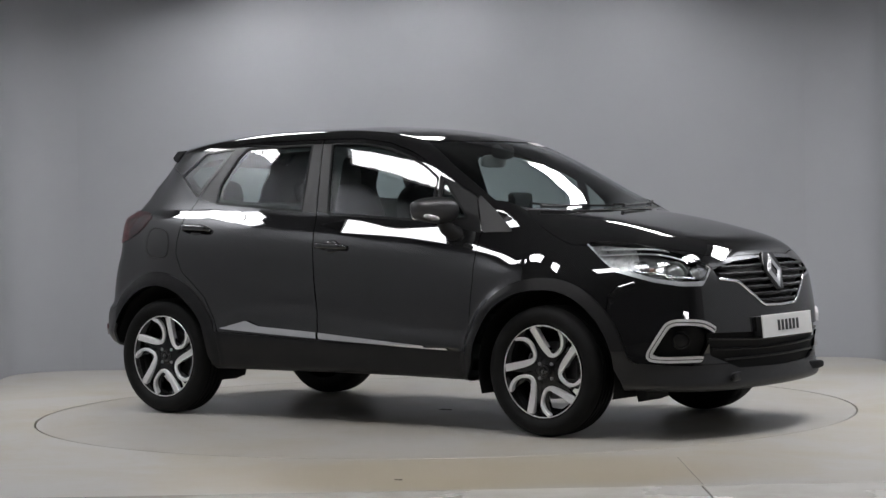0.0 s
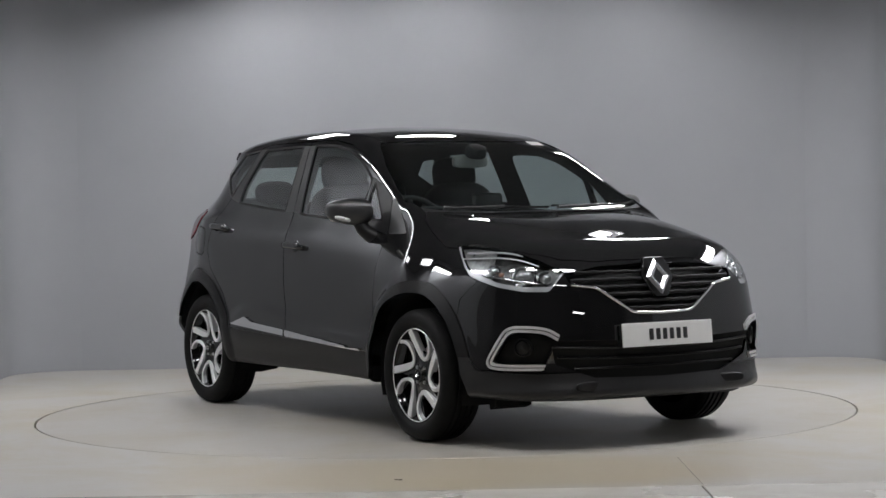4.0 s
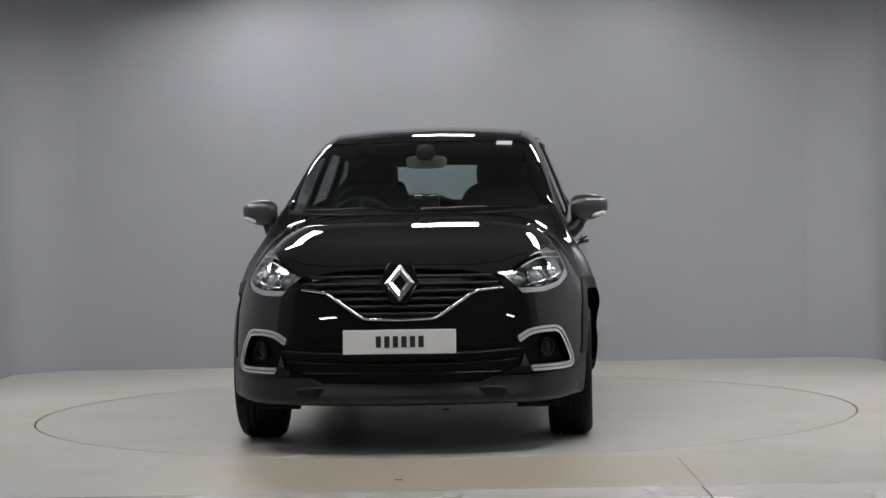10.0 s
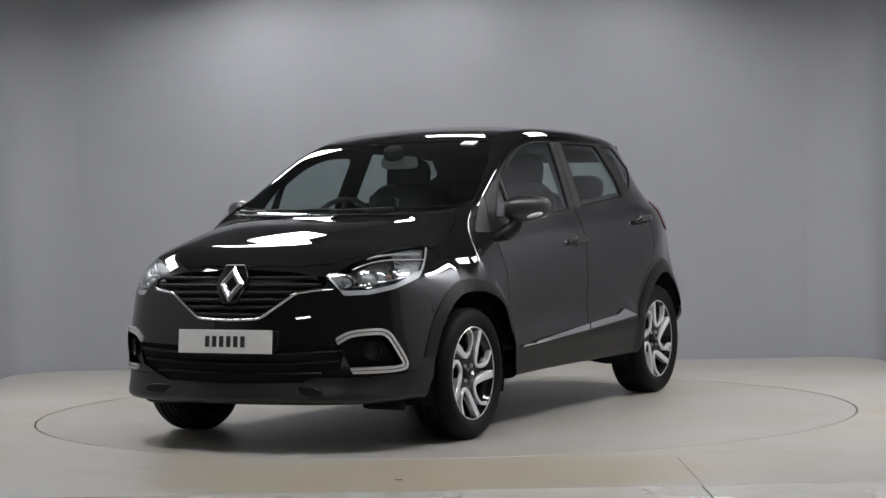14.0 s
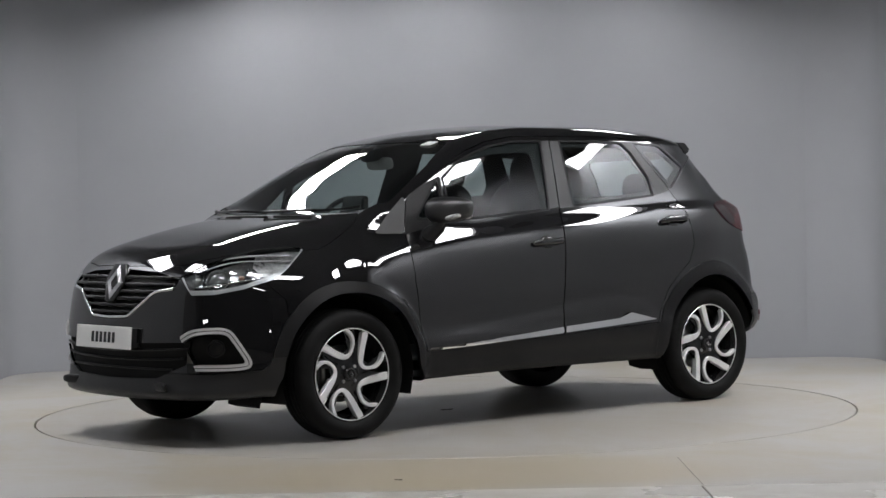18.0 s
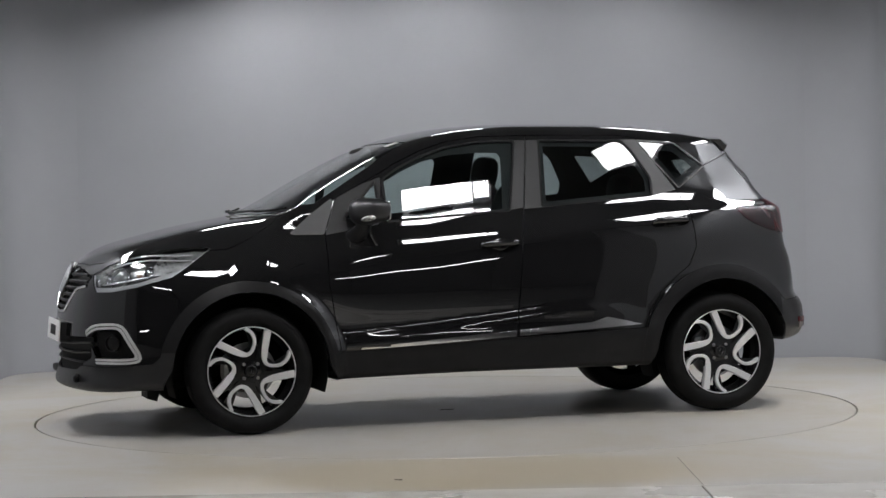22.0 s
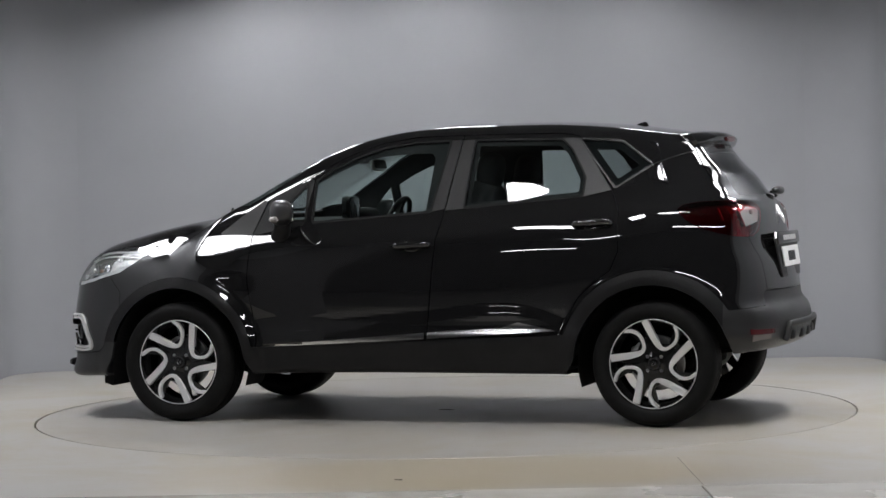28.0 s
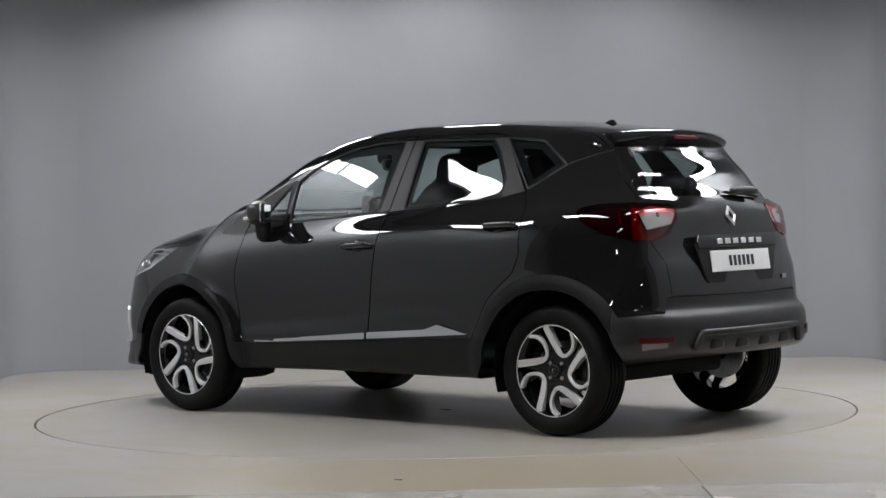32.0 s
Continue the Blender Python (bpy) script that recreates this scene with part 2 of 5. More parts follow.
# rise of the shoulder line along the car
BELT = curve([(1.4, -0.035), (0.95, -0.036), (0.49, -0.015), (-0.19, 0.012), (-1.085, 0.095), (-1.5, 0.12), (-2.0, 0.12)], 0.05)
NOSE = curve([(0.15, 2.02), (0.20, 2.13), (0.235, 2.182), (0.265, 2.184), (0.30, 2.172), (0.34, 2.163), (0.40, 2.162), (0.50, 2.178), (0.60, 2.168), (0.68, 2.156), (0.76, 2.140),
              (0.82, 2.108), (0.87, 2.060), (0.92, 2.005), (1.0, 1.90)], 0.012)
TAIL = curve([(0.30, 1.78), (0.36, 1.885), (0.40, 1.935), (0.46, 1.957), (0.53, 1.957), (0.585, 1.942), (0.625, 1.905), (0.70, 1.898), (0.82, 1.878), (0.90, 1.850), (0.98, 1.836), (1.09, 1.818),
              (1.15, 1.790), (1.21, 1.738), (1.28, 1.686), (1.347, 1.614), (1.40, 1.572), (1.45, 1.535), (1.6, 1.39)], 0.012)
# crease that rises along the lower doors
CREASE = curve([(1.0, 0.445), (0.82, 0.470), (0.275, 0.530), (-0.15, 0.572), (-0.41, 0.603), (-0.55, 0.606), (-0.68, 0.592), (-0.80, 0.555), (-0.95, 0.50)], 0.03)


def body(p):
    """Implicit skin of the car: negative inside."""
    x, y, z = p[..., 0], np.abs(p[..., 1]), p[..., 2]
    w = PLAN(x) + SIDE(z - BELT(x) * step(0.60, 0.95, z)) + CABIN(x) * (step(0.40, 1.60, z) - 0.22 * step(0.7, 1.15, z) * step(1.48, 1.15, z) * step(-0.85, -1.35, x)) * 1.1
    w = w + HAUNCH(z - BELT(x)) * step(0.40, -0.05, x)
    # flared arches
    for wx in (1.303, -1.303):
        r = np.hypot(x - wx, z - 0.322)
        w = w + (0.016 + (0.030 if wx > 0 else 0.0) * step(0.76, 0.62, z)) * (1 - step(0.42, 0.51, r)) * step(0.2, 0.3, r)
    # swollen lower doors below the crease
    w = w + 0.011 * step(0.030, -0.035, z - CREASE(x)) * step(0.95, 0.45, x) * step(-1.0, -0.66, x) * step(0.34, 0.44, z)
    # muscles over the wheels
    w = w + 0.042 * np.exp(-((x - 1.28) / 0.37) ** 2) * np.where(z > 0.78, np.exp(-((z - 0.78) / 0.11) ** 2), 1 - 0.72 * step(0.78, 0.50, z))
    w = w + 0.020 * np.exp(-((x + 1.05) / 0.38) ** 2 - ((z - 0.94) / np.where(z > 0.94, 0.10, 0.24)) ** 2)
    w = w - 0.012 * step(0.64, 0.52, z) * step(-1.62, -1.82, x) - 0.055 * step(0.47, 0.37, z) * step(-1.42, -1.62, x)
    # shoulder that runs on to the tail lamps
    w = w + step(-0.95, -1.30, x) * (0.014 * step(1.15, 1.085, z) * step(0.80, 1.05, z) - 0.006 * step(1.085, 1.15, z) * step(1.40, 1.20, z))
    side = (y - w) * 0.93
    dt = (TOP(x + 0.01) - TOP(x - 0.01)) / 0.02
    flat = step(1.05, 1.4, x)
    top = (z - TOP(x) + (0.107 - 0.097 * flat) * y * y + 0.90 * flat * y ** 6) / np.sqrt(1 + dt * dt)
    f = smax(side, top, 0.07 + 0.035 * step(1.1, 1.35, x) - 0.03 * step(0.92, 1.02, x) * step(1.3, 1.1, x) - 0.025 * step(-0.9, -1.3, x))
    dn = (NOSE(z + 0.01) - NOSE(z - 0.01)) / 0.02
    k = 1.00 + 0.72 * step(0.35, 0.90, z)
    nose = (x - NOSE(z) + 0.28 * y ** 2 + k * y ** 8) / np.sqrt(1 + dn * dn + (0.56 * y + 8 * k * y ** 7) ** 2)
    f = smax(f, nose, 0.045)
    dr = (TAIL(z + 0.01) - TAIL(z - 0.01)) / 0.02
    k = 0.175 + 0.185 * step(1.09, 1.16, z) * (1 - 0.45 * step(1.2, 1.35, z))
    tail = (-x - TAIL(z) + k * y ** 2 + 0.80 * y ** 8) / np.sqrt(1 + dr * dr + (2 * k * y + 6.4 * y ** 7) ** 2)
    f = smax(f, tail, 0.032)
    return smax(f, BOTTOM(x) - z, 0.03)


def gradient(f, p, e=0.002):
    g = np.empty_like(p)
    for i in range(3):
        d = np.zeros(3)
        d[i] = e
        g[:, i] = (f(p + d) - f(p - d)) / (2 * e)
    return g


def skin(f, lo, hi, h):
    """A clean mesh of the surface f = 0: verts, quads as triangles, true normals."""
    ax = [np.arange(a, b + h, h) for a, b in zip(lo, hi)]
    grid = np.stack(np.meshgrid(*ax, indexing="ij"), -1)
    v = np.concatenate([f(s) for s in np.array_split(grid, 16, 0)], 0)
    s = v < 0
    nx, ny, nz = v.shape
    c = np.zeros((nx - 1, ny - 1, nz - 1), int)
    for i in (0, 1):
        for j in (0, 1):
            for k in (0, 1):
                c += s[i:nx - 1 + i, j:ny - 1 + j, k:nz - 1 + k]
    live = (c > 0) & (c < 8)
    index = np.full(live.shape, -1)
    index[live] = np.arange(live.sum())
    cell = np.argwhere(live)
    p = np.stack([ax[i][cell[:, i]] + h / 2 for i in range(3)], 1)
    for _ in range(6):
        g = gradient(f, p)
        p = p - g * (f(p) / np.maximum((g * g).sum(1), 1e-6))[:, None] * 0.9
    g = gradient(f, p, 0.003)
    n = g / np.linalg.norm(g, axis=1)[:, None]
    tris = []
    for a in range(3):
        b, d = (a + 1) % 3, (a + 2) % 3
        sl0, sl1 = [slice(None)] * 3, [slice(None)] * 3
        sl0[a], sl1[a] = slice(0, -1), slice(1, None)
        s0, s1 = s[tuple(sl0)], s[tuple(sl1)]
        e = np.argwhere(s0 != s1)
        ok = (e[:, b] > 0) & (e[:, d] > 0) & (e[:, b] < v.shape[b] - 1) & (e[:, d] < v.shape[d] - 1)
        e = e[ok]
        q = []
        for db, dd in ((1, 1), (0, 1), (0, 0), (1, 0)):
            m = e.copy()
            m[:, b] -= db
            m[:, d] -= dd
            q.append(index[tuple(m.T)])
        q = np.stack(q, 1)
        flip = ~s0[tuple(e.T)]
        q[flip] = q[flip][:, ::-1]
        tris += [q[:, [0, 1, 2]], q[:, [0, 2, 3]]]
    return p, np.concatenate(tris), n


def split(mesh, phi):
    """Cuts a mesh along phi = 0; gives the part where phi < 0 and the rest."""
    p, t, n = mesh
    if not len(t):
        return mesh, mesh
    f = phi(p) if callable(phi) else phi
    f = np.where(np.abs(f) < 1e-7, 1e-7, f)
    neg = f[t] < 0
    cnt = neg.sum(1)
    inn, out = [t[cnt == 3]], [t[cnt == 0]]
    newp, newn, base = [], [], len(p)

    def cut(i, j):
        nonlocal base
        w = (f[i] / (f[i] - f[j]))[:, None]
        newp.append(p[i] * (1 - w) + p[j] * w)
        newn.append(n[i] * (1 - w) + n[j] * w)
        r = np.arange(base, base + len(i))
        base += len(i)
        return r
    for lone, sets in ((1, (inn, out)), (2, (out, inn))):
        m = cnt == lone
        tt, nn = t[m], neg[m]
        k = np.argmax(nn if lone == 1 else ~nn, 1)
        r = np.arange(len(tt))
        a, b, c = tt[r, k], tt[r, (k + 1) % 3], tt[r, (k + 2) % 3]
        ab, ac = cut(a, b), cut(a, c)
        sets[0].append(np.stack([a, ab, ac], 1))
        sets[1].extend([np.stack([ab, b, c], 1), np.stack([ab, c, ac], 1)])
    pp = np.concatenate([p] + newp)
    nn = np.concatenate([n] + newn)
    nn = nn / np.maximum(np.linalg.norm(nn, axis=1), 1e-9)[:, None]

    # weld the cut points so that the surface stays whole
    def tidy(tl):
        tl = np.concatenate(tl)
        if not len(tl):
            return np.zeros((0, 3)), np.zeros((0, 3), int), np.zeros((0, 3))
        u, inv = np.unique(tl.ravel(), return_inverse=True)
        q = np.round(pp[u] * 2e5).astype(np.int64)
        _, first, back = np.unique(q, axis=0, return_index=True, return_inverse=True)
        tri = back.ravel()[inv].reshape(-1, 3)
        tri = tri[(tri[:, 0] != tri[:, 1]) & (tri[:, 1] != tri[:, 2]) & (tri[:, 0] != tri[:, 2])]
        return pp[u][first], tri, nn[u][first]
    return tidy(inn), tidy(out)


def push(mesh, d):
    return mesh[0] + mesh[2] * d, mesh[1], mesh[2]


def rim_wall(mesh, depth):
    """The mesh with a skirt of that depth behind its open edges, so that the panel has thickness."""
    p, t, n = mesh
    e = np.concatenate([t[:, [0, 1]], t[:, [1, 2]], t[:, [2, 0]]])
    key = np.sort(e, 1)
    _, first, count = np.unique(key, axis=0, return_index=True, return_counts=True)
    b = e[first[count == 1]]
    k = len(p)
    ids = np.unique(b)
    back = np.full(k, -1)
    back[ids] = np.arange(len(ids)) + k + len(ids)
    front = np.full(k, -1)
    front[ids] = np.arange(len(ids)) + k
    c = p[ids].mean(0)
    side = p[ids] - c
    side = side - n[ids] * (side * n[ids]).sum(1)[:, None]
    side = side / np.maximum(np.linalg.norm(side, axis=1), 1e-9)[:, None]
    pp = np.concatenate([p, p[ids], p[ids] - n[ids] * depth])
    nn = np.concatenate([n, side, side])
    q0, q1 = b[:, 0], b[:, 1]
    tt = np.concatenate([t, np.stack([front[q1], front[q0], back[q0]], 1), np.stack([front[q1], back[q0], back[q1]], 1)])
    return pp, tt, nn


def sheet(name, mesh, material, parent, label="", depth=0.0, m=None):
    """Links a piece of the skin as one mesh object."""
    if depth:
        mesh = rim_wall(mesh, depth)
    return put(name, mesh_from(name, mesh[0], mesh[1], material, True, mesh[2]), parent, label, m)


# ---- studio bay: three grey walls, floor with a turntable, ceiling with light panels ----
BAY_X, BAY_BACK, BAY_FRONT, BAY_H = 3.06, 3.40, -3.60, 3.30
DISC_R = 2.25

WALLPAINT = vary(mat("grey_wall_paint", rough=0.6), (0.335, 0.345, 0.365), (0.365, 0.375, 0.395), 0.9, rough=(0.5, 0.62), bump=0.08, bump_scale=120)
DARKWALL = vary(mat("dark_hall_paint", rough=0.8), (0.13, 0.13, 0.135), (0.17, 0.17, 0.176), 0.7, rough=(0.7, 0.9))
CEILPAINT = vary(mat("dark_ceiling_paint", rough=0.8), (0.12, 0.123, 0.128), (0.15, 0.153, 0.158), 0.8, rough=(0.7, 0.9))
DIRT = mat("brown_dirt", (0.06, 0.045, 0.03), 0.9)
JOINT = mat("faded_joint", (0.24, 0.22, 0.18), 0.7)
FRAMEMAT = mat("lamp_frame_paint", (0.10, 0.10, 0.105), 0.5)
GAPMAT = mat("dark_gap", (0.015, 0.015, 0.014), 0.8)


def floor_material(name, lo, hi, dirt, rough):
    """Painted floor: broad mottling, brown scuffs, fine specks, satin sheen."""
    m = vary(mat(name, rough=0.4), lo, hi, 0.55, 8.0, rough=rough, bump=0.05, bump_scale=70)
    t = m.node_tree
    b = t.nodes["Principled BSDF"]
    base = b.inputs["Base Color"].links[0].from_socket
    co = t.nodes.new("ShaderNodeTexCoord")
    n = node(m, "ShaderNodeTexNoise", Scale=1.1, Detail=9.0, Roughness=0.72, Distortion=0.6)
    t.links.new(co.outputs["Object"], n.inputs["Vector"])
    r = t.nodes.new("ShaderNodeValToRGB")
    r.color_ramp.elements[0].position, r.color_ramp.elements[1].position = 0.42, 0.70
    r.color_ramp.elements[0].color, r.color_ramp.elements[1].color = (0, 0, 0, 1), (1, 1, 1, 1)
    mix = t.nodes.new("ShaderNodeMix")
    mix.data_type = "RGBA"
    t.links.new(n.outputs["Fac"], r.inputs["Fac"])
    t.links.new(r.outputs["Color"], mix.inputs["Factor"])
    t.links.new(base, mix.inputs["A"])
    mix.inputs["B"].default_value = (*dirt, 1)
    n2 = node(m, "ShaderNodeTexNoise", Scale=34.0, Detail=4.0)
    t.links.new(co.outputs["Object"], n2.inputs["Vector"])
    r2 = t.nodes.new("ShaderNodeValToRGB")
    r2.color_ramp.elements[0].position, r2.color_ramp.elements[1].position = 0.72, 0.78
    r2.color_ramp.elements[0].color, r2.color_ramp.elements[1].color = (1, 1, 1, 1), (0.72, 0.68, 0.6, 1)
    mul = t.nodes.new("ShaderNodeMix")
    mul.data_type, mul.blend_type = "RGBA", "MULTIPLY"
    mul.inputs["Factor"].default_value = 1.0
    t.links.new(n2.outputs["Fac"], r2.inputs["Fac"])
    t.links.new(mix.outputs["Result"], mul.inputs["A"])
    t.links.new(r2.outputs["Color"], mul.inputs["B"])
    t.links.new(mul.outputs["Result"], b.inputs["Base Color"])
    return m


FLOORMAT = floor_material("painted_floor", (0.415, 0.402, 0.38), (0.465, 0.45, 0.425), (0.395, 0.35, 0.26), (0.28, 0.42))


def ochre_stain(m):
    """A broad yellowish worn patch on the floor before the turntable."""
    t = m.node_tree
    b = t.nodes["Principled BSDF"]
    base = b.inputs["Base Color"].links[0].from_socket
    co = t.nodes.new("ShaderNodeTexCoord")
    n = node(m, "ShaderNodeTexNoise", Scale=1.6, Detail=5.0, Roughness=0.6)
    t.links.new(co.outputs["Object"], n.inputs["Vector"])
    add = t.nodes.new("ShaderNodeVectorMath")
    add.operation = "MULTIPLY_ADD"
    add.inputs[1].default_value = (0.5, 0.3, 0.0)
    t.links.new(n.outputs["Color"], add.inputs[0])
    t.links.new(co.outputs["Object"], add.inputs[2])
    mp = t.nodes.new("ShaderNodeMapping")
    mp.inputs["Location"].default_value = (-0.33 / 1.6, 2.66 / 0.75, 0)
    mp.inputs["Scale"].default_value = (1 / 1.6, 1 / 0.75, 1)
    t.links.new(add.outputs["Vector"], mp.inputs["Vector"])
    gr = t.nodes.new("ShaderNodeTexGradient")
    gr.gradient_type = "SPHERICAL"
    t.links.new(mp.outputs["Vector"], gr.inputs["Vector"])
    r = t.nodes.new("ShaderNodeValToRGB")
    r.color_ramp.elements[0].position, r.color_ramp.elements[1].position = 0.05, 0.45
    r.color_ramp.elements[0].color, r.color_ramp.elements[1].color = (0, 0, 0, 1), (0.8, 0.8, 0.8, 1)
    t.links.new(gr.outputs["Fac"], r.inputs["Fac"])
    mix = t.nodes.new("ShaderNodeMix")
    mix.data_type = "RGBA"
    t.links.new(r.outputs["Color"], mix.inputs["Factor"])
    t.links.new(base, mix.inputs["A"])
    mix.inputs["B"].default_value = (0.40, 0.345, 0.245, 1)
    t.links.new(mix.outputs["Result"], b.inputs["Base Color"])


ochre_stain(FLOORMAT)
DISCMAT = floor_material("turntable_paint", (0.395, 0.38, 0.355), (0.44, 0.425, 0.398), (0.37, 0.33, 0.255), (0.28, 0.42))
APRONMAT = floor_material("apron_tile", (0.60, 0.58, 0.54), (0.68, 0.66, 0.62), (0.45, 0.42, 0.35), (0.2, 0.35))

HALLTILE = floor_material("dark_hall_tile", (0.10, 0.10, 0.098), (0.14, 0.139, 0.135), (0.09, 0.085, 0.075), (0.35, 0.5))


def room():
    # floor of the bay with a round hole for the turntable
    bm = bmesh.new()
    n = 128
    ring = [bm.verts.new(((DISC_R + 0.011) * math.cos(2 * math.pi * k / n), (DISC_R + 0.011) * math.sin(2 * math.pi * k / n), 0)) for k in range(n)]
    low = [bm.verts.new((v.co.x, v.co.y, -0.06)) for v in ring]
    edge = []
    x0, x1, y0, y1 = -BAY_X, BAY_X, -3.33, BAY_BACK
    for k in range(n):
        c, s = math.cos(2 * math.pi * k / n), math.sin(2 * math.pi * k / n)
        t = min((x1 if c > 0 else x0) / c if abs(c) > 1e-9 else 1e9, (y1 if s > 0 else y0) / s if abs(s) > 1e-9 else 1e9)
        edge.append(bm.verts.new((c * t, s * t, 0)))
    for k in range(n):
        j = (k + 1) % n
        bm.faces.new((ring[k], edge[k], edge[j], ring[j]))
        bm.faces.new((low[k], ring[k], ring[j], low[j]))
    for cx in (x0, x1):
        for cy in (y0, y1):
            a = math.atan2(cy, cx) % (2 * math.pi)
            k = int(a / (2 * math.pi) * n)
            j = (k + 1) % n
            if (edge[k].co - edge[j].co).length > 1e-4 and edge[k].co.x != edge[j].co.x and edge[k].co.y != edge[j].co.y:
                bm.faces.new((edge[k], bm.verts.new((cx, cy, 0)), edge[j]))
    floor = tagged(part("floor", bm, FLOORMAT, None), "grey painted studio floor with a yellowish worn patch", "floor", kind="structure")
    bm = bmesh.new()
    box(bm, 1.0275, 1.0325, -3.328, -2.38, -0.01, 0.0008)
    part("floor_joint", bm, JOINT, floor, "thin dark joint in the floor")
    rnd = random.Random(8)
    for x, y in ((-0.217, -2.975), (-0.20, -2.985)):
        b2 = bmesh.new()
        s = rnd.uniform(0.010, 0.017)
        b2.faces.new([b2.verts.new((x + s * math.cos(a) * (1.7 if i % 2 else 0.8), y + s * math.sin(a), 0.001 + 0.003 * (i % 2))) for i, a in enumerate((0, 1.2, 2.5, 3.7, 5.1))])
        part("dirt_speck", b2, DIRT, floor)
    bm = bmesh.new()
    box(bm, -BAY_X, BAY_X, -3.30, BAY_BACK, -0.12, -0.07)
    tagged(part("floor_pit", bm, GAPMAT, None), "dark pit below the turntable", "floor", kind="structure")
    # apron of pale tiles in front of the bay, then the hall's floor
    bm = bmesh.new()
    box(bm, -9, 9, -14, -3.336, -0.10, -0.004)
    apron = tagged(part("floor_apron", bm, GAPMAT, None), "hall floor of pale tiles in front of the bay", "floor", kind="structure")
    edges = [-9, -6.3, -3.9, -1.45, 1.02, 3.5, 5.9, 9]
    for xa, xb in zip(edges, edges[1:]):
        for ya, yb in ((-4.4, -3.338), (-6.8, -4.404), (-9.2, -6.804), (-11.6, -9.204), (-14, -11.604)):
            bm = bmesh.new()
            box(bm, xa + 0.003, xb - 0.003, ya, yb, -0.02, 0.003, 0.002, 1)
            part("tile", bm, APRONMAT if ya > -4.5 else HALLTILE, apron)
    # walls
    for name, b in (("wall_north", (-BAY_X - 0.15, BAY_X + 0.15, BAY_BACK, BAY_BACK + 0.15)),
                    ("wall_west", (-BAY_X - 0.15, -BAY_X, -2.70, BAY_BACK - 0.002)),
                    ("wall_east", (BAY_X, BAY_X + 0.15, -2.95, BAY_BACK - 0.002))):
        bm = bmesh.new()
        box(bm, b[0], b[1], b[2], b[3], -0.12, BAY_H)
        tagged(part(name, bm, WALLPAINT, None), "smooth grey painted studio wall", "wall", kind="structure")
    # rounded inner corners where the side walls meet the back wall
    for s in (-1, 1):
        bm = bmesh.new()
        r = 0.45
        cx, cy = s * (BAY_X - r), BAY_BACK - r
        arc = [(cx + s * r * math.sin(a * math.pi / 24), cy + r * math.cos(a * math.pi / 24)) for a in range(13)]
        lo = [bm.verts.new((x, y, 0.001)) for x, y in arc]
        hi = [bm.verts.new((x, y, BAY_H)) for x, y in arc]
        for k in range(12):
            bm.faces.new((lo[k], lo[k + 1], hi[k + 1], hi[k]))
        tagged(part("wall_corner", bm, WALLPAINT, None, smooth=60), "rounded grey corner of the studio walls", "wall", kind="structure")
    bm = bmesh.new()
    box(bm, -BAY_X - 0.15, BAY_X + 0.15, BAY_FRONT, BAY_BACK + 0.15, BAY_H + 0.002, BAY_H + 0.12)
    tagged(part("ceiling", bm, CEILPAINT, None), "dark painted ceiling above the bay", "ceiling", kind="structure")
    # the dark hall round the camera
    # unseen dark fillers stand where the grey side walls end, to darken car reflections
    for name, b in (("wall_south", (-9.2, 9.2, -14.2, -14.0, -0.1, 6.0)), ("wall_hall_west", (-9.2, -9.0, -14, -3.6, -0.1, 6.0)),
                    ("wall_west_filler", (-BAY_X - 0.15, -BAY_X, -3.6, -2.704, -0.12, BAY_H)), ("wall_east_filler", (BAY_X, BAY_X + 0.15, -3.6, -2.954, -0.12, BAY_H)), ("wall_hall_east", (9.0, 9.2, -14, -3.6, -0.1, 6.0)), ("wall_hall_left", (-9.2, -BAY_X - 0.152, -3.75, -3.604, -0.1, 6.0)),
                    ("wall_hall_right", (BAY_X + 0.152, 9.2, -3.75, -3.604, -0.1, 6.0)), ("wall_hall_above", (-BAY_X - 0.15, BAY_X + 0.15, -3.75, -3.604, BAY_H + 0.13, 6.0)),
                    ("ceiling_hall", (-9.2, 9.2, -14.2, -3.6, 6.002, 6.2))):
        bm = bmesh.new()
        box(bm, *b)
        tagged(part(name, bm, DARKWALL, None), "dark unlit surface of the hall", "wall", kind="structure")


def turntable():
    bm = bmesh.new()
    n = 128
    prof = [(DISC_R - 0.003, 0.0), (DISC_R, -0.003), (DISC_R, -0.055)]
    rings = [[bm.verts.new((r * math.cos(2 * math.pi * k / n), r * math.sin(2 * math.pi * k / n), z)) for k in range(n)] for r, z in prof]
    bm.faces.new(rings[0])
    for p, q in zip(rings, rings[1:]):
        for k in range(n):
            bm.faces.new((p[k], q[k], q[(k + 1) % n], p[(k + 1) % n]))
    disc = tagged(part("turntable", bm, DISCMAT, None), "round flush grey turntable in the studio floor", "turntable")
    # leaf bits and dirt specks lying on it
    rnd = random.Random(5)
    for x, y in ((-0.80, -1.46), (1.33, -1.62), (0.50, -1.75), (-1.9, -0.4), (1.0, 1.7), (-0.2, 2.0)):
        for k in range(3):
            b2 = bmesh.new()
            c = Vector((rnd.uniform(-0.03, 0.03), rnd.uniform(-0.012, 0.012), 0))
            s = rnd.uniform(0.008, 0.018)
            vs = [b2.verts.new((c.x + s * math.cos(a + k) * (1.6 if i % 2 else 0.7), c.y + s * math.sin(a + k), 0.001 + 0.003 * (i % 2))) for i, a in enumerate((0, 1.3, 2.4, 3.6, 5.0))]
            b2.faces.new(vs)
            part("dirt_speck", b2, DIRT, disc)
    return disc




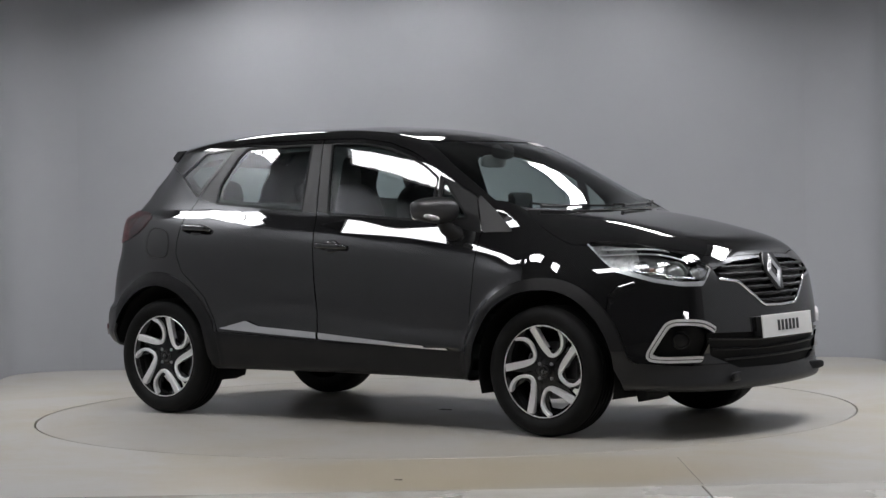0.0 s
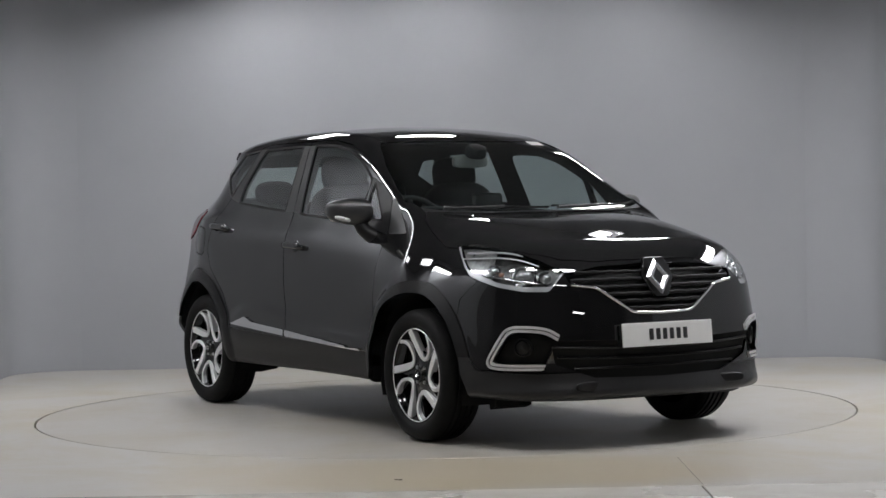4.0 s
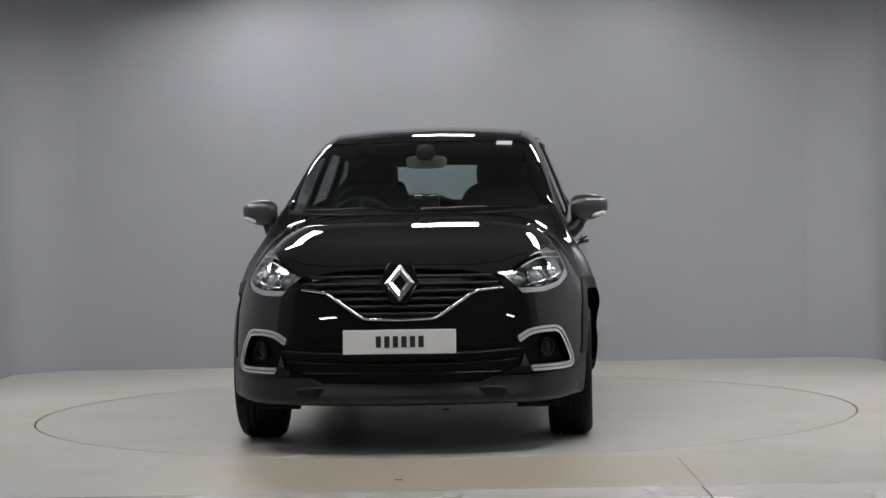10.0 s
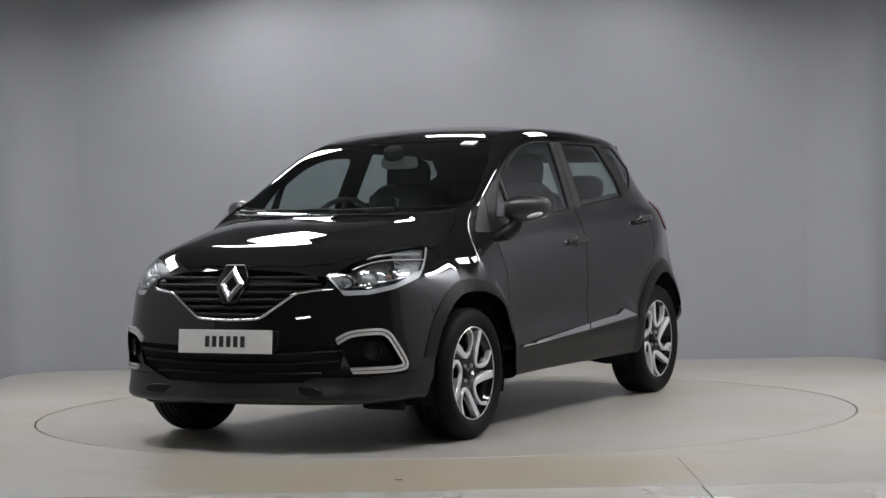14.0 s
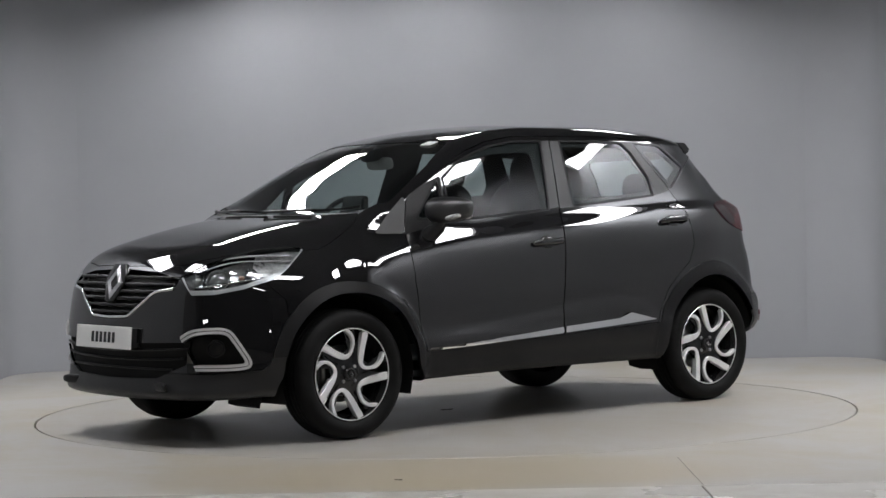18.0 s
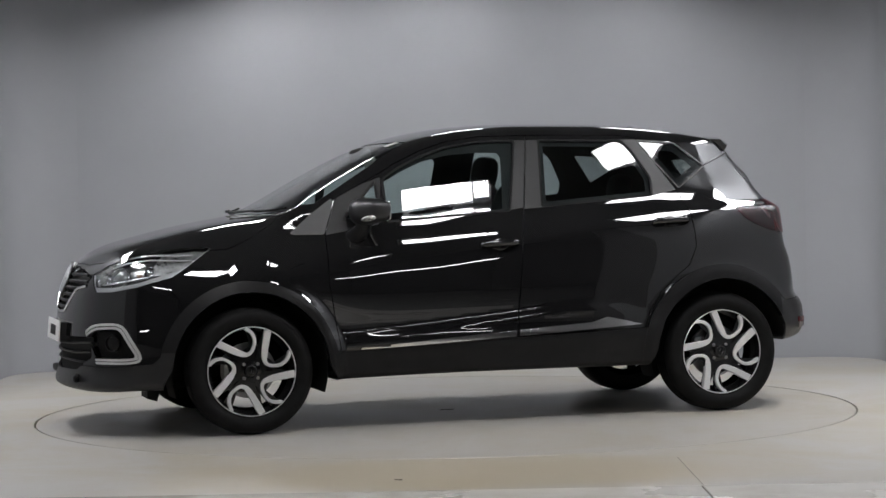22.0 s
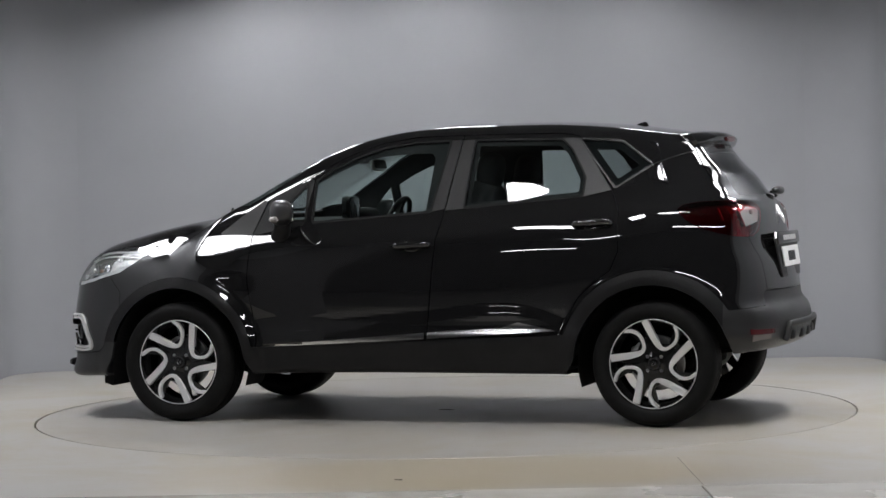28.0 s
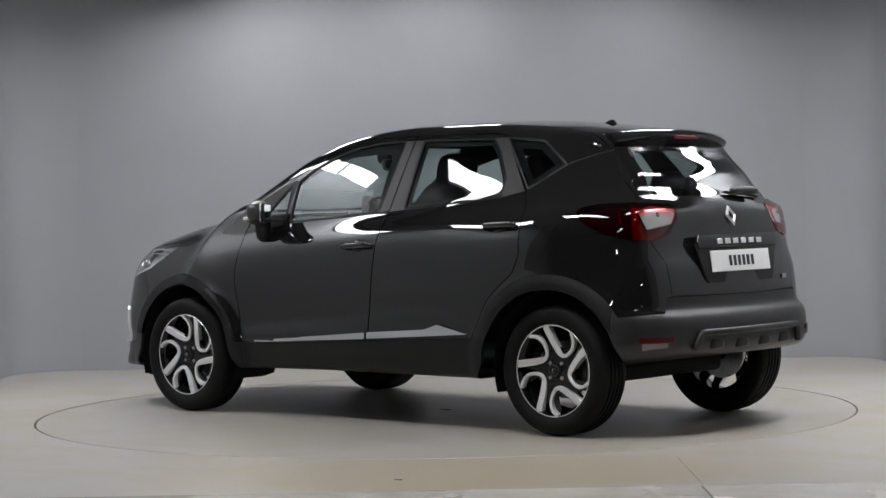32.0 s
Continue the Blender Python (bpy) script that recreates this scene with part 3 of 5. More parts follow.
def ceiling_lamps():
    """A ring of light panels hung round the turntable; those at the sides also wash the walls."""
    for cx, cy, width, tip in ((0.2, -2.6, 0.50, 6), (1.25, -2.4, 0.60, 6), (-0.85, -2.55, 0.55, 6), (2.45, -1.15, 0.95, -12), (2.80, 0.42, 1.35, -12), (-2.45, -1.15, 0.95, -7),
                               (-2.80, 0.42, 1.35, -7), (0.02, 2.75, 0.54, 18), (-1.5, 2.55, 0.9, 18), (1.6, 2.55, 0.66, 18)):
        e = tagged(new("ceiling_light"), "lit white light panel in a dark frame hung from the ceiling", "lamp", "ceiling lights")
        e.matrix_basis = pose(cx, cy, 2.72 if abs(cx) > 2.6 else LAMP_Z, 0, 0, math.degrees(math.atan2(-cy, -cx)) - 90) @ pose(0, 0, 0, tip, 0, 0)
        x1, y1, w = width / 2, 0.22 if width > 0.75 and cy < 1 else 0.17, 0.03
        # glow is set per row and side, tuned to balance walls and floor
        white = glow("lit_diffuser", LAMP_TINT, LAMP * (0.60 * (1 + 0.07 * cx) if abs(cy) < 1.5 else 0.79 - 0.05 * cx if cy > 1 else 0.90))
        bm = bmesh.new()
        for b in ((-x1 - w, x1 + w, -y1 - w, -y1), (-x1 - w, x1 + w, y1, y1 + w), (-x1 - w, -x1, -y1, y1), (x1, x1 + w, -y1, y1)):
            box(bm, *b, -0.02, 0.06)
        box(bm, -x1 - w, x1 + w, -y1 - w, y1 + w, 0.06, 0.08)
        part("frame", bm, FRAMEMAT, e)
        for sx in (-1, 1):
            inv = e.matrix_basis.inverted()
            a = e.matrix_basis @ Vector((sx * x1 * 0.7, 0, 0.08))
            part("hanger", tube([inv @ a, inv @ Vector((a.x, a.y, BAY_H + 0.004))], 0.008, 6), FRAMEMAT, e)
        cut = width * 0.3
        for k, (a, b) in enumerate(((cut, x1), (-x1, cut))):
            bm = bmesh.new()
            inset = 0.05 if k == 0 else 0.004
            box(bm, a + 0.008, b - 0.008, -y1 + inset, y1 - inset, 0.0, 0.02)
            part("diffuser", bm, white, e)


LAMP_Z = 3.0


def hall_lamps():
    """Dimmer tube fittings on the hall's side, before the bay."""
    soft = glow("tube_glow", LAMP_TINT, 26.0)
    for x, y, z in ((-2.0, -5.5, 3.3), (2.0, -5.5, 3.3), (-4.6, -8.1, 2.25), (4.6, -8.1, 2.25)):
        e = tagged(new("hall_light"), "lit white tube fitting hung in the dark hall", "lamp", "hall lights")
        e.matrix_basis = pose(x, y, z)
        bm = bmesh.new()
        box(bm, -0.55, 0.55, -0.13, 0.13, 0.03, 0.08)
        part("frame", bm, FRAMEMAT, e)
        bm = bmesh.new()
        box(bm, -0.5, 0.5, -0.1, 0.1, 0.0, 0.028)
        part("diffuser", bm, soft, e)
        for sx in (-0.4, 0.4):
            part("hanger", tube([(sx, 0, 0.08), (sx, 0, 6.01 - z)], 0.006, 6), FRAMEMAT, e)


room()
ceiling_lamps()
hall_lamps()
disc = turntable()

# ---- the car: x forward, y to its left, z up, standing on z = 0 ----
FRONT_DOOR = [(0.905, 0.345), (0.84, 0.335), (-0.113, 0.335), (-0.125, 0.563), (-0.165, 0.968), (-0.195, 1.109), (-0.265, 1.512), (0.0, 1.508), (0.19, 1.480), (0.34, 1.432),
              (0.47, 1.372), (0.66, 1.268), (0.80, 1.198), (0.824, 1.172), (0.882, 1.02), (0.890, 0.99), (0.893, 0.761), (0.84, 0.42)]
REAR_DOOR = [(-0.113, 0.335), (-0.82, 0.335), (-0.83, 0.46), (-0.86, 0.53), (-0.93, 0.66), (-1.02, 0.74), (-1.10, 0.80), (-1.143, 0.897), (-1.129, 1.109), (-1.085, 1.205),
             (-0.89, 1.492), (-0.80, 1.508), (-0.265, 1.512), (-0.195, 1.109), (-0.165, 0.968), (-0.125, 0.563)]
FRONT_GLASS = [(0.547, 1.283), (0.457, 1.341), (0.336, 1.398), (0.187, 1.446), (0.007, 1.474), (-0.19, 1.478), (-0.115, 1.116), (0.492, 1.074), (0.545, 1.07)]
VENT_GLASS = [(0.775, 1.080), (0.60, 1.262), (0.596, 1.080)]
SAIL = [(1.085, 1.006), (0.96, 1.105), (0.835, 1.192), (0.826, 1.176), (0.886, 1.02), (0.893, 1.004)]
FRONT_OPENING = [(0.555, 1.270), (0.457, 1.325), (0.336, 1.378), (0.187, 1.414), (0.007, 1.426), (-0.09, 1.424), (-0.11, 1.40), (-0.085, 1.122), (0.492, 1.078), (0.55, 1.072)]
REAR_GLASS = [(-0.336, 1.478), (-0.80, 1.471), (-0.853, 1.419), (-0.935, 1.274), (-0.93, 1.184), (-0.306, 1.133)]
QUARTER_GLASS = [(-0.905, 1.472), (-1.119, 1.455), (-1.276, 1.335), (-1.10, 1.222)]
SCREEN_HALF = [(1.185, 0.30), (1.10, 0.57), (1.04, 0.672), (0.93, 0.688), (0.62, 0.618), (0.42, 0.540), (0.375, 0.505), (0.425, 0.25)]
WINDSCREEN = [(1.205, 0.0)] + SCREEN_HALF + [(0.445, 0.0)] + [(x, -y) for x, y in reversed(SCREEN_HALF)]
HEADLAMP = [(-1.112, 0.822), (-1.048, 0.734), (-0.93, 0.736), (-0.80, 0.758), (-0.645, 0.806), (-0.600, 0.855), (-0.540, 0.948), (-0.62, 0.955), (-0.751, 0.944), (-0.885, 0.912), (-0.99, 0.878)]
TAILLAMP = [(-0.482, 1.100), (-0.500, 1.055), (-0.545, 1.018), (-0.620, 0.985), (-0.710, 0.962), (-0.850, 0.955), (-0.925, 0.985), (-0.972, 1.060), (-0.972, 1.110), (-0.940, 1.127),
            (-0.760, 1.142), (-0.600, 1.135), (-0.520, 1.122)]
GRILLE = [(0.478, 0.812), (0.469, 0.773), (0.339, 0.745), (0.162, 0.620), (0.0, 0.613), (-0.162, 0.620), (-0.339, 0.745), (-0.469, 0.773), (-0.478, 0.812), (-0.3, 0.845), (0, 0.858), (0.3, 0.845)]
INTAKE = [(0.578, 0.510), (0.55, 0.40), (0.37, 0.332), (0.0, 0.325), (-0.37, 0.332), (-0.55, 0.40), (-0.578, 0.510), (0.0, 0.495)]
TAIL_WHITE = [(-0.765, 1.080), (-0.832, 1.106), (-0.957, 1.088), (-0.932, 1.030), (-0.80, 1.004)]
BACK_GLASS = [(0.47, 1.170), (0.425, 1.36), (0.40, 1.395), (0.0, 1.405), (-0.40, 1.395), (-0.425, 1.36), (-0.47, 1.170)]
BACK_BORDER = [(0.55, 1.160), (0.475, 1.41), (0.44, 1.44), (-0.44, 1.44), (-0.475, 1.41), (-0.55, 1.160)]
TAILGATE = [(0.541, 0.684), (0.547, 0.849), (0.603, 0.952), (0.575, 1.10), (0.558, 1.156), (0.550, 1.247), (0.46, 1.46), (0.0, 1.475), (-0.46, 1.46), (-0.550, 1.247), (-0.558, 1.156), (-0.575, 1.10),
            (-0.603, 0.952), (-0.547, 0.849), (-0.541, 0.684), (0.0, 0.674)]
BONNET = [(1.245, 0.0), (1.215, 0.35), (1.09, 0.655), (1.15, 0.70), (1.40, 0.725), (1.60, 0.70), (1.78, 0.64), (1.90, 0.57), (1.99, 0.46), (2.04, 0.30), (2.06, 0.0),
          (2.04, -0.30), (1.99, -0.46), (1.90, -0.57), (1.78, -0.64), (1.60, -0.70), (1.40, -0.725), (1.15, -0.70), (1.09, -0.655), (1.215, -0.35)]
GAP = 0.0035


def rounded(pts, n=2, closed=True):
    """Corners of an outline cut twice, so that they run round."""
    for _ in range(n):
        out = [] if closed else [pts[0]]
        for k in range(len(pts) if closed else len(pts) - 1):
            (ax, az), (bx, bz) = pts[k], pts[(k + 1) % len(pts)]
            out += [(ax * 0.78 + bx * 0.22, az * 0.78 + bz * 0.22), (ax * 0.22 + bx * 0.78, az * 0.22 + bz * 0.78)]
        pts = out if closed else out + [pts[-1]]
    return pts


FOG_EDGE = rounded([(-1.10, 0.535), (-1.05, 0.566), (-0.99, 0.578), (-0.856, 0.580), (-0.80, 0.50), (-0.745, 0.410), (-0.772, 0.373), (-1.02, 0.372)], 2, False)


def corner(p, s, rear=False):
    """Coordinates along the car's corner: sideways and height."""
    return (p[:, 1] * s + (p[:, 0] if rear else -p[:, 0])) * 0.7071, p[:, 2]


def build_skin(car):
    hull = skin(body, (-2.06, -0.95, 0.14), (2.26, 0.95, 1.64), 0.015)
    p, t, n = hull

    def side_of(s, sdf):
        return lambda q: np.maximum(sdf(q), 0.35 - q[:, 1] * s)

    def both(sdf):
        return lambda q: np.maximum(sdf(q), 0.30 - np.abs(q[:, 1]))

    def wells(q):
        low_ = 0.400 + 0.05 * step(0.36, 0.25, q[:, 2])
        a = np.hypot(q[:, 0] - 1.303, q[:, 2] - 0.322) - low_
        b = np.hypot(q[:, 0] + 1.303, q[:, 2] - 0.322) - low_
        return np.maximum(np.minimum(a, b), 0.52 - np.abs(q[:, 1]))

    def lamp_f(q):
        return np.minimum(*[np.maximum(poly(HEADLAMP, *corner(q, s)), np.maximum(1.4 - q[:, 0], 0.3 - s * q[:, 1])) for s in (1, -1)])

    def lamp_r(q):
        return np.minimum(*[np.maximum(poly(TAILLAMP, *corner(q, s, True)), np.maximum(q[:, 0] + 1.2, 0.3 - s * q[:, 1])) for s in (1, -1)])

    def grille(q):
        return np.maximum(poly(GRILLE, q[:, 1], q[:, 2]), 1.7 - q[:, 0])

    def intake(q):
        return np.maximum(poly(INTAKE, q[:, 1], q[:, 2]), 1.7 - q[:, 0])

    def foglamp(q):
        return np.minimum(*[np.maximum(poly(FOG_EDGE, *corner(q, s)), np.maximum(1.6 - q[:, 0], 0.3 - s * q[:, 1])) for s in (1, -1)])

    def screen(q):
        return np.maximum(poly(WINDSCREEN, q[:, 0], q[:, 1]), 1.0 - q[:, 2])

    def back(q):
        return np.maximum(poly(BACK_GLASS, q[:, 1], q[:, 2]), q[:, 0] + 1.2)

    _, hull = split(hull, wells)

    # inner lining with the same openings
    lining = hull
    for f in [lamp_f, lamp_r, grille, intake, screen, back, foglamp] + [both(lambda q, g=g, d=d: poly(g, q[:, 0], q[:, 2]) + d) for g, d in ((FRONT_OPENING, 0.0), (VENT_GLASS, -0.004), (REAR_GLASS, 0.022), (QUARTER_GLASS, 0.035))]:
        _, lining = split(lining, f)
    sheet("cabin_lining", push(lining, -0.014), LINING, car, "black inner lining of the body")

    # windscreen and rear window
    g, hull = split(hull, screen)
    sheet("windscreen", push(g, -0.003), GLASS, car, "green-tinted windscreen")
    g, hull = split(hull, back)
    sheet("rear_window", push(g, -0.003), DARKGLASS, car, "dark tinted rear window")

    g, hull = split(hull, lambda q: np.maximum(poly(BACK_BORDER, q[:, 1], q[:, 2]), q[:, 0] + 1.2))
    sheet("rear_window_border", push(g, -0.002), RIMBLACK, car, "black border of the rear window")

    # lamps, grille and intake openings
    lens, hull = split(hull, lamp_f)
    tail, hull = split(hull, lamp_r)
    mouth, hull = split(hull, grille)
    low, hull = split(hull, intake)
    fog, hull = split(hull, foglamp)
    sheet("grille_recess", push(mouth, -0.036), BARE, car, "dark recess behind the grille bars")
    sheet("intake_recess", push(low, -0.018), BARE, car, "dark recess of the lower air intake")

    # chrome lip round the lower edge of the grille
    ring = []
    for (ya, za), (yb, zb) in zip(GRILLE[1:8], GRILLE[2:8]):
        ring += [(2.1, ya + (yb - ya) * t, za + (zb - za) * t) for t in np.linspace(0, 1, 12)[:-1]]
    ring.append((2.1, *GRILLE[7]))
    ring = np.array(ring)
    for _ in range(2):
        ring[1:-1] = (ring[:-2] + 2 * ring[1:-1] + ring[2:]) / 4
    part("grille_lip", tube([tuple(v) for v in on_skin(ring, 0.0)], 0.0075, 10), CHROME, car, "chrome lip below the grille", smooth=60)

    for s, tag in ((1, "left"), (-1, "right")):
        keep = (lambda q, s=s: -q[:, 1] * s)
        a, lens_rest = split(lens, keep)
        lamp = sheet("headlamp", push(a, -0.002), CLEAR, car, "clear headlamp with dark inside and chrome rings")
        build_headlamp(lamp, a, s)
        lens = lens_rest
        a, tail = split(tail, keep)
        clear, redpart = split(a, lambda q: poly(TAIL_WHITE, *corner(q, s, True)))
        lamp = sheet("tail_lamp", push(redpart, 0.006), REDLENS, car, "red and white tail lamp")
        smoke, redpart = split(redpart, lambda q: -0.735 - corner(q, s, True)[0])
        lamp.data = mesh_from("tail_lamp", *push(redpart, 0.006)[:2], REDLENS, True, redpart[2])
        sheet("smoked_lens", push(smoke, 0.006), SMOKELENS, lamp, "dark red side part of the lens")
        sheet("clear_lens", push(clear, 0.006), CLEAR, lamp, "clear part of the lens")
        build_taillamp(lamp, a, s)
        a, fog = split(fog, keep)
        build_fog(car, a, s)

    # matte plastic: arches, sills, lower bumpers
    def plastic(q):
        a = np.hypot(q[:, 0] - 1.312, q[:, 2] - 0.322) - 0.456
        b = np.hypot(q[:, 0] + 1.300, q[:, 2] - 0.328) - 0.468
        arch = np.maximum(np.minimum(a, b), 0.52 - np.abs(q[:, 1]))
        sill = q[:, 2] - np.interp(q[:, 0], [-2.0, -1.85, -1.70, -1.60, -0.85, -0.11, 0.84, 1.2, 1.72, 1.80, 2.0], [0.605, 0.605, 0.59, 0.60, 0.47, 0.442, 0.405, 0.40, 0.44, 0.372, 0.355])
        sill = sill - 0.073 * step(0.60, 0.565, np.abs(q[:, 1])) * step(-1.6, -1.75, q[:, 0])
        return np.minimum(arch, sill)
    dark, hull = split(hull, plastic)
    r, hull = split(hull, lambda q: plastic(q) - GAP)
    a, dark = split(dark, lambda q: np.maximum(1.62 - q[:, 0], q[:, 2] - 0.43))
    sheet("front_bumper_skirt", a, PLASTIC, car, "matt black lower front bumper", 0.012)
    a, dark = split(dark, lambda q: q[:, 0] + 1.66)
    build_rear_bumper(car, a)
    for s in (1, -1):
        for wx, nm in ((1.303, "front"), (-1.303, "rear")):
            a, dark = split(dark, lambda q: np.maximum(np.hypot(q[:, 0] - wx, q[:, 2] - 0.322) - 0.478, 0.52 - s * q[:, 1]))
            sheet("wheel_arch_trim", push(a, 0.005), CLADDING, car, "matt black wheel arch cladding", 0.02)
        a, dark = split(dark, lambda q: np.maximum(0.50 - s * q[:, 1], np.abs(q[:, 0]) - 0.95))
        sheet("sill_trim", push(a, 0.004), CLADDING, car, "matt black sill cladding", 0.012)
    sheet("underbody", dark, BARE, car, "matt black underbody")

    # doors with glass, pillar trims and bright strips
    for s in (1, -1):
        for nm, outline, panes in (("front_door", FRONT_DOOR, (FRONT_GLASS, VENT_GLASS)), ("rear_door", REAR_DOOR, (REAR_GLASS,))):
            d, hull = split(hull, side_of(s, lambda q: poly(outline, q[:, 0], q[:, 2])))
            d, _ = split(d, side_of(s, lambda q: poly(outline, q[:, 0], q[:, 2]) + GAP))
            door = tagged(new(nm), "glossy black car door")
            door.parent = car
            del door["label"]
            for g in panes:
                w, d = split(d, lambda q: poly(g, q[:, 0], q[:, 2]))
                sheet("window", push(w, -0.004), GLASS if nm == "front_door" else DARKGLASS, door, "green-tinted side window")
                seal, d = split(d, lambda q: poly(g, q[:, 0], q[:, 2]) - 0.012)
                sheet("window_seal", push(seal, 0.001), SEAL, door, "black rubber window seal", 0.012)
            if nm == "front_door":
                for zone, lab in (([(0.893, 1.00), (0.60, 1.05), (0.56, 1.30), (0.83, 1.20)], "mirror_sail"),
                                  ([(-0.19, 1.485), (-0.35, 1.485), (-0.20, 1.125), (-0.10, 1.108)], "pillar_trim")):
                    w, d = split(d, lambda q: poly(zone, q[:, 0], q[:, 2]))
                    sheet(lab, push(w, 0.002), CLADDING if lab == "mirror_sail" else TRIM, door, "black corner trim" if lab == "mirror_sail" else "satin dark grey pillar trim", 0.01)
                bar = [(0.735, 0.421), (-0.108, 0.482), (-0.108, 0.450), (0.735, 0.411)]
            else:
                for zone, lab in (([(-0.35, 1.485), (-0.19, 1.485), (-0.10, 1.108), (-0.31, 1.124)], "pillar_trim"),
                                  ([(-0.80, 1.482), (-0.905, 1.482), (-1.10, 1.21), (-0.925, 1.172), (-0.945, 1.27)], "pillar_trim")):
                    w, d = split(d, lambda q: poly(zone, q[:, 0], q[:, 2]))
                    sheet(lab, push(w, 0.002), TRIM, door, "satin dark grey pillar trim", 0.01)
                bar = [(-0.118, 0.483), (-0.35, 0.497), (-0.525, 0.509), (-0.617, 0.538), (-0.82, 0.490), (-0.118, 0.452)]
            w, d = split(d, lambda q: poly(bar, q[:, 0], q[:, 2]))
            sheet("bright_strip", push(w, 0.012), POLISHED, door, "polished metal strip low on the door", 0.02)
            sheet("door_panel", d, PAINT, door, "", 0.012)
            build_handle(door, s, nm)
        q4, hull = split(hull, side_of(s, lambda q: poly(SAIL, q[:, 0], q[:, 2])))
        sheet("pillar_foot_trim", push(q4, 0.003), TRIM, car, "satin dark grey triangle at the pillar's foot", 0.01)
        q4, hull = split(hull, side_of(s, lambda q: poly(QUARTER_GLASS, q[:, 0], q[:, 2])))
        sheet("quarter_window", push(q4, -0.003), QUARTERGLASS, car, "small dark tinted quarter window")
        q4, hull = split(hull, side_of(s, lambda q: poly(QUARTER_GLASS, q[:, 0], q[:, 2]) - 0.010))
        sheet("quarter_seal", push(q4, 0.002), TRIM, car, "thin grey quarter window seal", 0.01)
        _, hull = split(hull, side_of(s, lambda q: np.minimum(poly(FRONT_DOOR, q[:, 0], q[:, 2]), poly(REAR_DOOR, q[:, 0], q[:, 2])) - 0.001))

    def opened(sdf):
        nonlocal hull
        a, hull = split(hull, sdf)
        a, _ = split(a, lambda q: sdf(q) + GAP)
        return a
    a = opened(lambda q: np.maximum(poly(BONNET, q[:, 0], q[:, 1]), 0.84 - q[:, 2]))
    sheet("bonnet", a, PAINT, car, "glossy black bonnet", 0.012)
    a = opened(lambda q: np.maximum(poly(TAILGATE, q[:, 1], q[:, 2]), q[:, 0] + 1.3))
    build_tailgate(car, a)
    a = opened(lambda q: np.maximum(1.66 - q[:, 0], q[:, 2] - np.interp(q[:, 0], [1.66, 1.75, 1.95, 2.2], [0.70, 0.79, 0.80, 0.86])))
    sheet("front_bumper", a, PAINT, car, "glossy black front bumper", 0.012)
    a = opened(lambda q: np.maximum(np.abs(q[:, 1]) - 0.50, np.maximum(1.40 - q[:, 2], np.abs(q[:, 0] + 0.55) - 1.05)))
    sheet("roof", a, PAINT, car, "glossy black roof", 0.012)
    for s in (1, -1):
        a, hull = split(hull, lambda q: np.maximum(0.82 - q[:, 0], np.maximum(-s * q[:, 1], q[:, 2] - 1.06)))
        sheet("front_wing", a, PAINT, car, "glossy black front wing", 0.012)
    cowl, hull = split(hull, lambda q: np.maximum(0.9 - q[:, 0], np.maximum(np.abs(q[:, 1]) - 0.665, q[:, 2] - 1.3)))
    for s in (1, -1):
        a, cowl = split(cowl, lambda q: -s * q[:, 1])
        sheet("windscreen_cowl", push(a, -0.006), PLASTIC, car, "matt black cowl below the windscreen", 0.01)
    sheet("body_frame", hull, PAINT, car, "glossy black body sides and pillars", 0.012)
    return p


def on_skin(q, out=0.0):
    """Moves points to the skin, then outwards."""
    q = np.atleast_2d(np.array(q, float))
    for _ in range(12):
        g = gradient(body, q)
        q = q - g * (body(q) / np.maximum((g * g).sum(1), 1e-6))[:, None]
    g = gradient(body, q)
    return q + g / np.linalg.norm(g, axis=1)[:, None] * out


def place(point, s, out=0.0):
    """A pose on the car's skin with its y axis along the outward normal."""
    q = on_skin([(point[0], point[1] * s, point[2])])[0]
    g = gradient(body, q[None])[0]
    nrm = Vector(g).normalized()
    z = (Vector((0, 0, 1)) - nrm * nrm.z).normalized()
    x = nrm.cross(z)
    m = Matrix((x, nrm, z)).transposed().to_4x4()
    m.translation = Vector(q) + nrm * out
    return m


